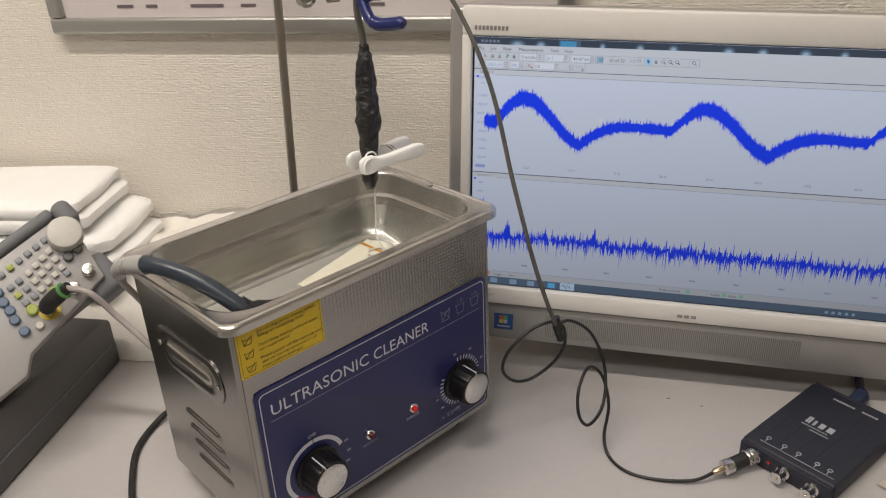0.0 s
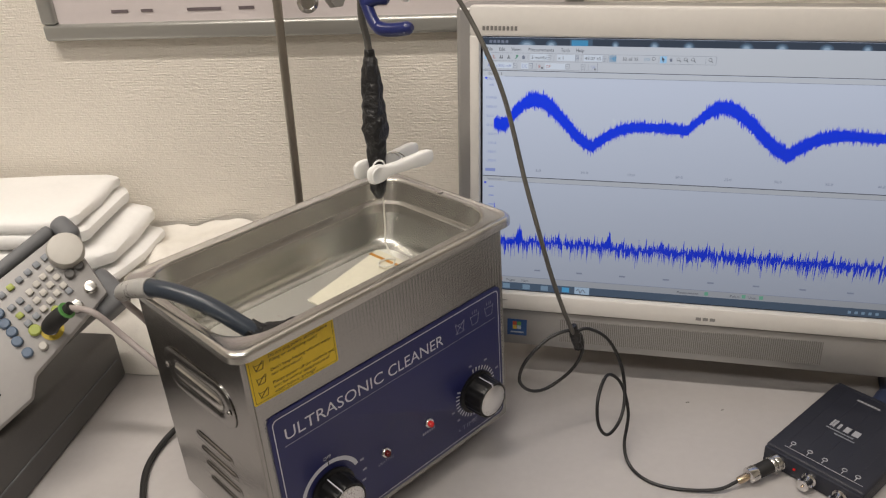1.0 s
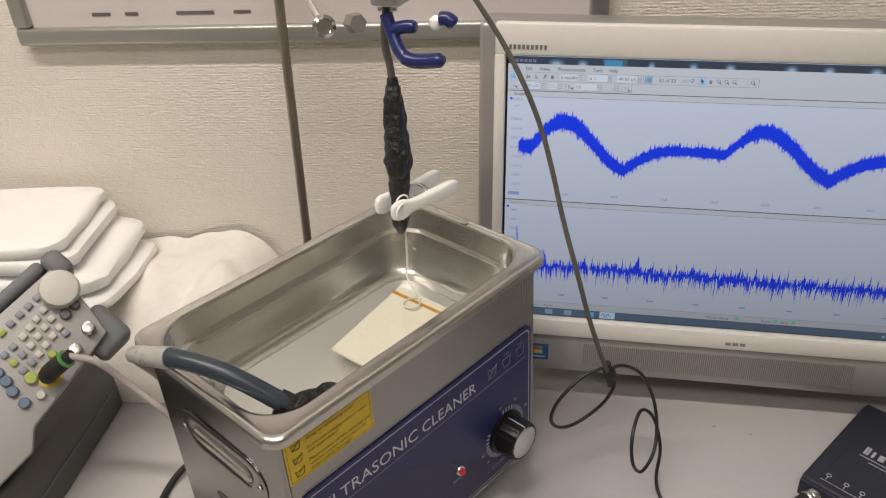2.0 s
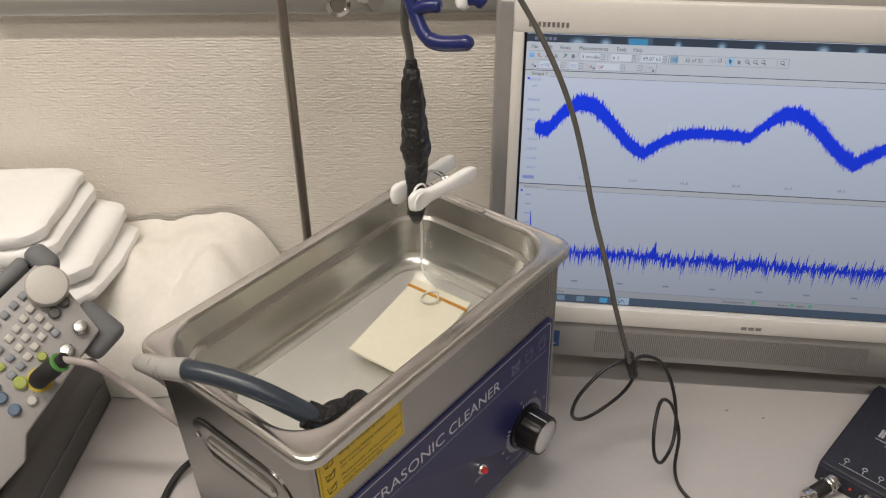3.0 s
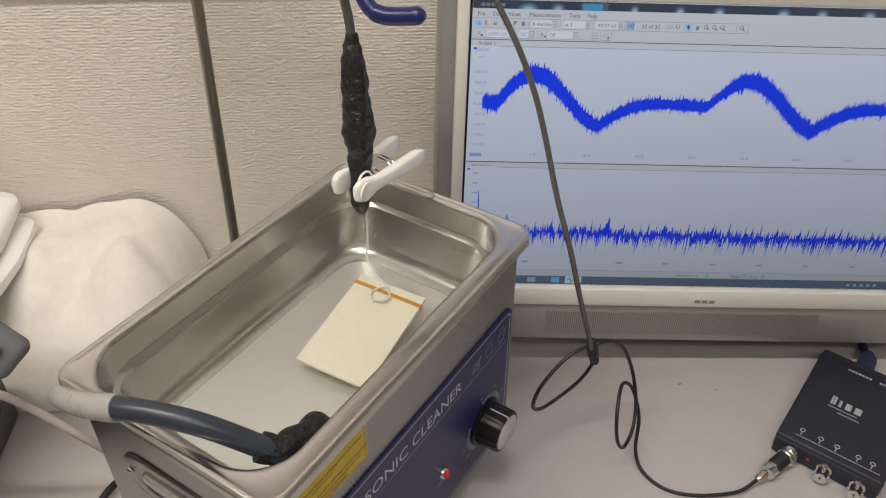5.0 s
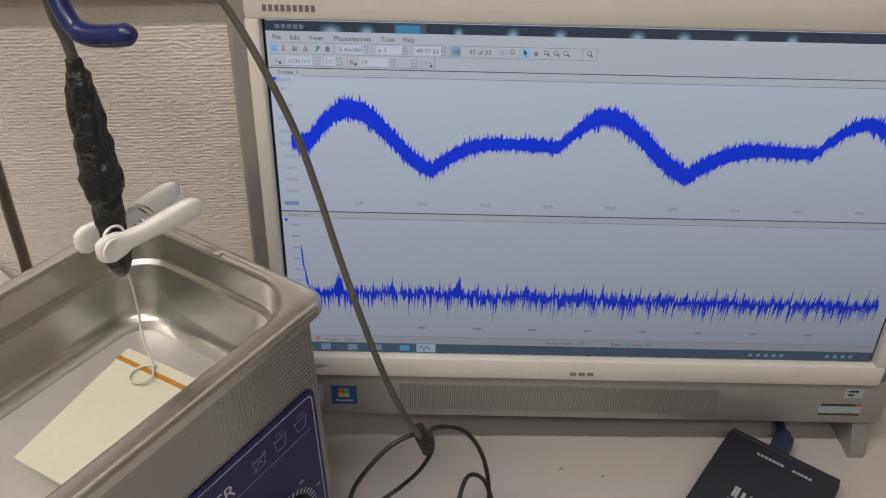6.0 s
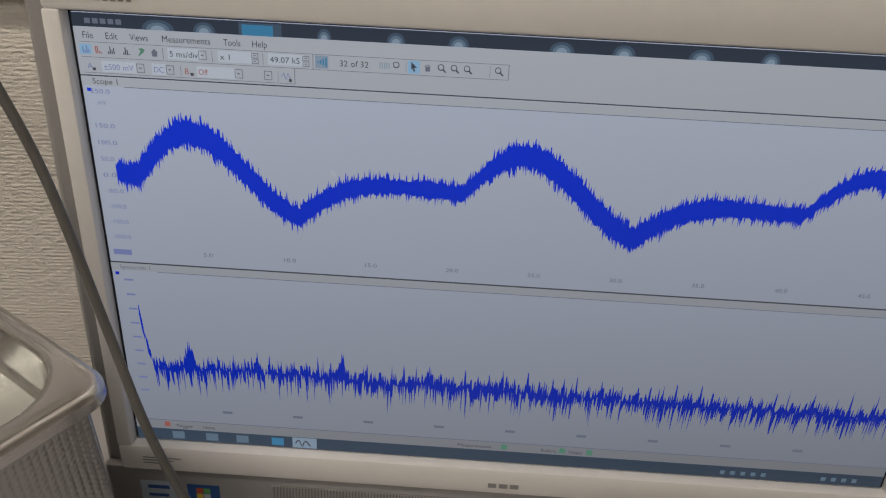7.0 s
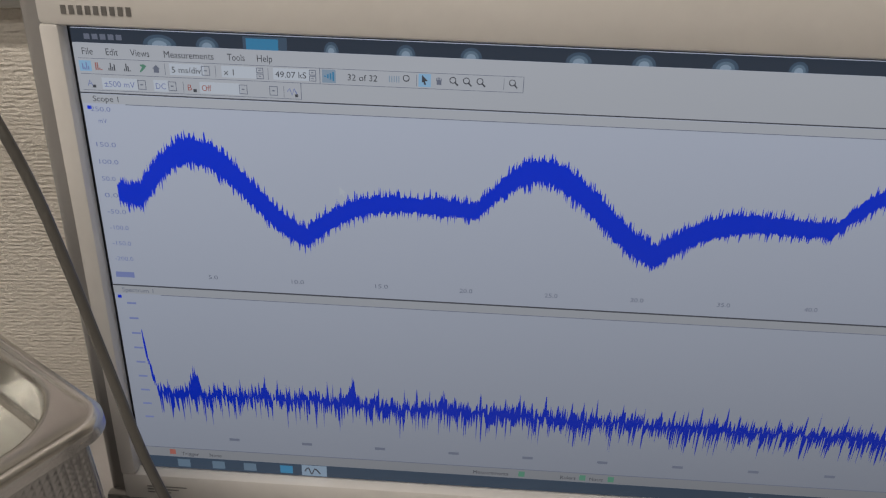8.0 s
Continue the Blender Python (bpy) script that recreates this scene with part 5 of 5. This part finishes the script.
# ---- instrument case and function generator ----
_a, _b = Vector((-0.084, 0.400, 0)), Vector((-0.264, 0.265, 0))
cx = (_b - _a).normalized()
cyv = Vector((cx.y, -cx.x, 0))
CASE = Matrix.Translation(_a) @ Matrix((cx, cyv, Vector((0, 0, 1)))).transposed().to_4x4()
if CASE.to_3x3().determinant() < 0:
    cyv = -cyv
    CASE = Matrix.Translation(_a) @ Matrix((cx, cyv, Vector((0, 0, 1)))).transposed().to_4x4()
sgn = 1 if (CASE.to_3x3() @ Vector((0, 1, 0))).dot(Vector((-0.61, 0.79, 0))) > 0 else -1
case = thing("instrument_case", CASE, "dark grey plastic instrument case on the desk", "instrument case")


def wedge(l0, l1, w, z0a, z0b, h0, h1, bevel):
    bm = bmesh.new()
    pts = [(l0, 0, z0a), (l1, 0, z0b), (l1, sgn * w, z0b), (l0, sgn * w, z0a), (l0, 0, h0), (l1, 0, h1), (l1, sgn * w, h1), (l0, sgn * w, h0)]
    v = [bm.verts.new(p) for p in pts]
    for f in ((0, 1, 2, 3), (4, 5, 6, 7), (0, 1, 5, 4), (1, 2, 6, 5), (2, 3, 7, 6), (3, 0, 4, 7)):
        bm.faces.new([v[i] for i in f])
    bmesh.ops.recalc_face_normals(bm, faces=bm.faces[:])
    bmesh.ops.bevel(bm, geom=bm.edges[:], offset=bevel, segments=3, affect="EDGES", profile=0.5)
    return bm


part("body", wedge(0.0, 0.46, 0.20, 0.0, 0.0, 0.060, 0.098, 0.006), GEN_DARK, case)
part("lid_seam", box(0.012, 0.45, -0.0012 if sgn > 0 else -0.0008, 0.0008 if sgn > 0 else 0.0012, 0.030, 0.0316), BUMPER, case, smooth=False)


def generator():
    hx = Vector((0.937, 0.05, 0.347)).normalized()
    upv = Vector((-0.246, 0.68, 0.695))
    upv = (upv - hx * upv.dot(hx)).normalized()
    nrm = hx.cross(upv)
    # local x right, y up the face, z out of it; origin at the face's upper right corner
    m = Matrix.Translation((-0.1117, 0.3580, 0.2212)) @ Matrix((hx, upv, nrm)).transposed().to_4x4()
    t = thing("function_generator", m, "light grey function generator with rows of keys leaning on a case", "function generator")
    W, H, D = 0.22, 0.106, 0.055
    bm = bmesh.new()
    edge = ((-W, 0.0), (-0.004, -0.002), (-0.0205, -0.0775), (-0.085, -0.0870), (-0.119, -0.0915), (-0.135, -0.1055), (-W, -0.1055))
    loft([[Vector((x, y, z)) for x, y in edge] for z in (-0.016, 0.0)], True, True, bm)
    bmesh.ops.recalc_face_normals(bm, faces=bm.faces[:])
    bmesh.ops.bevel(bm, geom=bm.edges[:], offset=0.0025, segments=2, affect="EDGES", profile=0.5)
    part("front_panel", bm, GEN_FACE, t, "light grey front panel")
    part("body", box(-W + 0.006, -0.026, -0.080, -0.012, -D, -0.0165, 0.004), GEN_DARK, t, "dark grey rear housing")
    for x0, x1, y0, y1, z0 in ((-0.014, 0.006, -0.016, 0.012, -0.040), (-0.040, -0.0035, -0.094, -0.050, -0.050), (-W - 0.012, -W + 0.030, -0.012, 0.014, -0.052), (-W - 0.012, -W + 0.030, -0.110, -0.060, -0.052)):
        part("bumper", box(x0, x1, y0, y1, z0, -0.008 if y1 < 0 and x1 < 0 and x0 > -0.1 else 0.002, 0.008, 4), BUMPER, t, "soft grey corner bumper")
    part("handle", box(-0.180, -0.013, 0.001, 0.013, -0.040, 0.000, 0.005, 3), BUMPER, t, "grey carrying handle")
    # big dial and keys
    kx, ky = -0.0200, -0.0220
    part("dial", lathe([(0.0172, 0), (0.0172, 0.010), (0.0158, 0.0135), (0.0140, 0.0142)], pose(kx, ky, 0.0), 32), KEY_WHITE, t, "pale grey rotary dial")
    key = lambda x, y, m_, w=0.0064, h=0.0062: part("key", box(x - w / 2, x + w / 2, y - h / 2, y + h / 2, 0.0004, 0.0034, 0.0013, 2), m_, t)
    for k in range(4):
        for j in range(3):
            key(-0.0419 - k * 0.0092 - j * 0.0012, -0.0247 - j * 0.0102 - k * 0.0016, KEY_WHITE)
    for k in range(6):
        key(-0.0373 - k * 0.0102, -0.0130 - k * 0.0004, KEY_GREEN if k == 4 else KEY_GREY)
    for k in range(2):
        for j in range(3):
            key(-0.0810 - k * 0.0095, -0.0300 - j * 0.0105, KEY_GREEN if (k, j) == (1, 1) else KEY_GREY)
    key(-0.0445, -0.0526, KEY_GREY)
    knob = lambda x, y, r, m_, lab: part("round_key", lathe([(r, 0), (r, 0.003), (r * 0.76, 0.0044)], pose(x, y, 0.0003), 20), m_, t, lab)
    for x, y in ((-0.1017, -0.0266), (-0.1045, -0.0375), (-0.1055, -0.0476), (-0.1085, -0.0575), (-0.1095, -0.0715)):
        knob(x, y, 0.0050, KEY_BLUE, "blue round key")
    knob(-0.0910, -0.0602, 0.0056, KEY_GREEN, "yellow green round key")
    knob(-0.0652, -0.0582, 0.0040, KEY_GREEN, "yellow green round key")
    knob(-0.0962, -0.0765, 0.0042, KEY_WHITE, "white round key")
    knob(-0.0326, -0.0409, 0.0050, GEN_DARK, "dark round key")
    knob(-0.0213, -0.0398, 0.0050, GEN_DARK, "dark round key")
    for x, y, ring in ((-0.0800, -0.0699, 1), (-0.0290, -0.0640, 0), (-0.0503, -0.0695, 0)):
        if ring:
            part("socket_ring", lathe([(0.0105, 0), (0.0105, 0.0010), (0.0062, 0.0012)], pose(x, y, 0.0), 24), RING_YELLOW, t, "yellow ring mark")
        part("socket", lathe([(0.0062, 0), (0.0062, 0.003), (0.0050, 0.004), (0.0050, 0.010), (0.0036, 0.0102)], pose(x, y, 0.0006), 18), POLISHED, t, "nickel coaxial socket")
    part("display", box(-0.212, -0.150, -0.085, -0.015, 0.0002, 0.0016, 0.0006, 1), BLACK_GLASS, t, "dark display")
    return t, m


gen_t, gen_m = generator()
tip = gen_m @ Vector((-0.080, -0.0699, 0.011))
out = gen_m.to_3x3().col[2].normalized()
G = thing("signal_cable", Matrix.Translation(tip), "pale twisted cable plugged into the generator with a black connector", "cable")
q = (out * 0.75 + Vector((0.66, 0.1, 0.0))).normalized()
part("connector", tube([out * -0.004, out * 0.006, out * 0.012 + q * 0.008, out * 0.012 + q * 0.030], lambda f: 0.0064 if f < 0.25 else 0.0080 if f < 0.85 else 0.0055, 16, 5), RUBBER, G, "black angled connector")
part("green_mark", tube([out * 0.012 + q * 0.0225, out * 0.012 + q * 0.0245], 0.0083, 16, 1, smooth=False), STICK_GREEN, G, "green mark band")
st = tip + out * 0.012 + q * 0.028
part("lead", tube([st - tip, st + Vector((0.012, -0.022, -0.002)) - tip, Vector((-0.128, 0.240, 0.150)) - tip, Vector((-0.112, 0.205, 0.118)) - tip, Vector((-0.090, 0.190, 0.07)) - tip, Vector((-0.07, 0.200, 0.02)) - tip, Vector((-0.03, 0.205, 0.0045)) - tip], 0.0030, 12, 8), LEAD_PALE, G, "pale pink-grey twisted cable")


# ---- cloth and foam packs beside the wall ----
def cloth():
    """A heap of cloth: rounded at one end, slumping to the desk in folds."""
    nx, ny = 80, 44
    rings = []
    for i in range(nx + 1):
        x = -0.95 + 0.730 * i / nx
        row = []
        for j in range(ny + 1):
            f = j / ny
            y = 0.352 - 0.180 * f
            end = 1 - max(0, (x + 0.350) / 0.130) ** 3.2 if x > -0.350 else 1
            end = max(0.0, end) ** 0.5
            front = max(0.0, 1 - max(0, (f - 0.36) / 0.64) ** 2.0) ** 0.75
            z = (0.100 + 0.022 * math.exp(-((x + 0.262) / 0.055) ** 2)) * end * front
            z -= end * front * 0.010 * math.exp(-((x + 0.292 + 0.10 * (f - 0.3)) / 0.012) ** 2) * min(1, 2.2 * f)
            z += end * front * (0.012 * noise.noise(Vector((x * 14, y * 20, 1.0))) + 0.005 * noise.noise(Vector((x * 45 + 20 * y, y * 30, 4.0))) + 0.007 * math.sin(x * 60 + 22 * y + 3 * noise.noise(Vector((x * 7, y * 7, 0)))) * f)
            row.append(Vector((x, y + 0.012 * noise.noise(Vector((x * 10, f * 3, 5))) * f, max(0.0015, z + 0.0015))))
        rings.append(row)
    return loft(rings, cyclic=False)


c = part("heaped_cloth", cloth(), CLOTH)
c.matrix_basis = ROOM
tagged(c, "cream cotton cloth heaped on the desk against the wall", "cloth")


def sheet(sx, sy, sz, seed):
    """One folded foam sheet: a soft slab with crisp, slightly wavy edges."""
    bm = bmesh.new()
    rings = []
    for i in range(15):
        a = -math.pi / 2 + math.pi * i / 14
        ring = []
        for k in range(64):
            b = 2 * math.pi * k / 64
            px, py, pz = math.cos(a) * math.cos(b), math.cos(a) * math.sin(b), math.sin(a)
            e = lambda v, w_: math.copysign(abs(v) ** w_, v)
            d = Vector((e(px, 0.26) * sx, e(py, 0.26) * sy, e(pz, 0.55) * sz))
            d.x += 0.006 * noise.noise(Vector((d.y * 30, seed, 0))) + 0.003 * noise.noise(Vector((d.y * 90, d.z * 60, seed)))
            d.z += 0.007 * noise.noise(Vector((d.x * 13, d.y * 13, seed))) + 0.002 * noise.noise(Vector((d.x * 60, d.y * 60, seed)))
            ring.append(d)
        rings.append(ring)
    return loft(rings, True, True, bm)


def pack(x, y, z, rz, ry, layers, seed):
    t = thing("foam_pack", ROOM @ pose(x, y, z, 0, ry, rz), "soft white foam sheets folded and stacked on the cloth", "foam pack", "foam packs")
    for k, (sx, sy, sz, dx, dz, turn) in enumerate(layers):
        part("foam_sheet", sheet(sx, sy, sz, seed + k), FOAM, t).matrix_basis = pose(dx, 0, dz, 0, 0, turn)
    return t


pack(-0.565, 0.258, 0.100, 0, 0, ((0.182, 0.075, 0.010, 0.012, 0.010, 0), (0.178, 0.075, 0.013, 0.004, 0.032, 3)), 1)
pack(-0.572, 0.262, 0.148, 2, -2, ((0.163, 0.074, 0.012, 0.0, 0.006, 0), (0.160, 0.073, 0.011, -0.005, 0.023, 1)), 5)
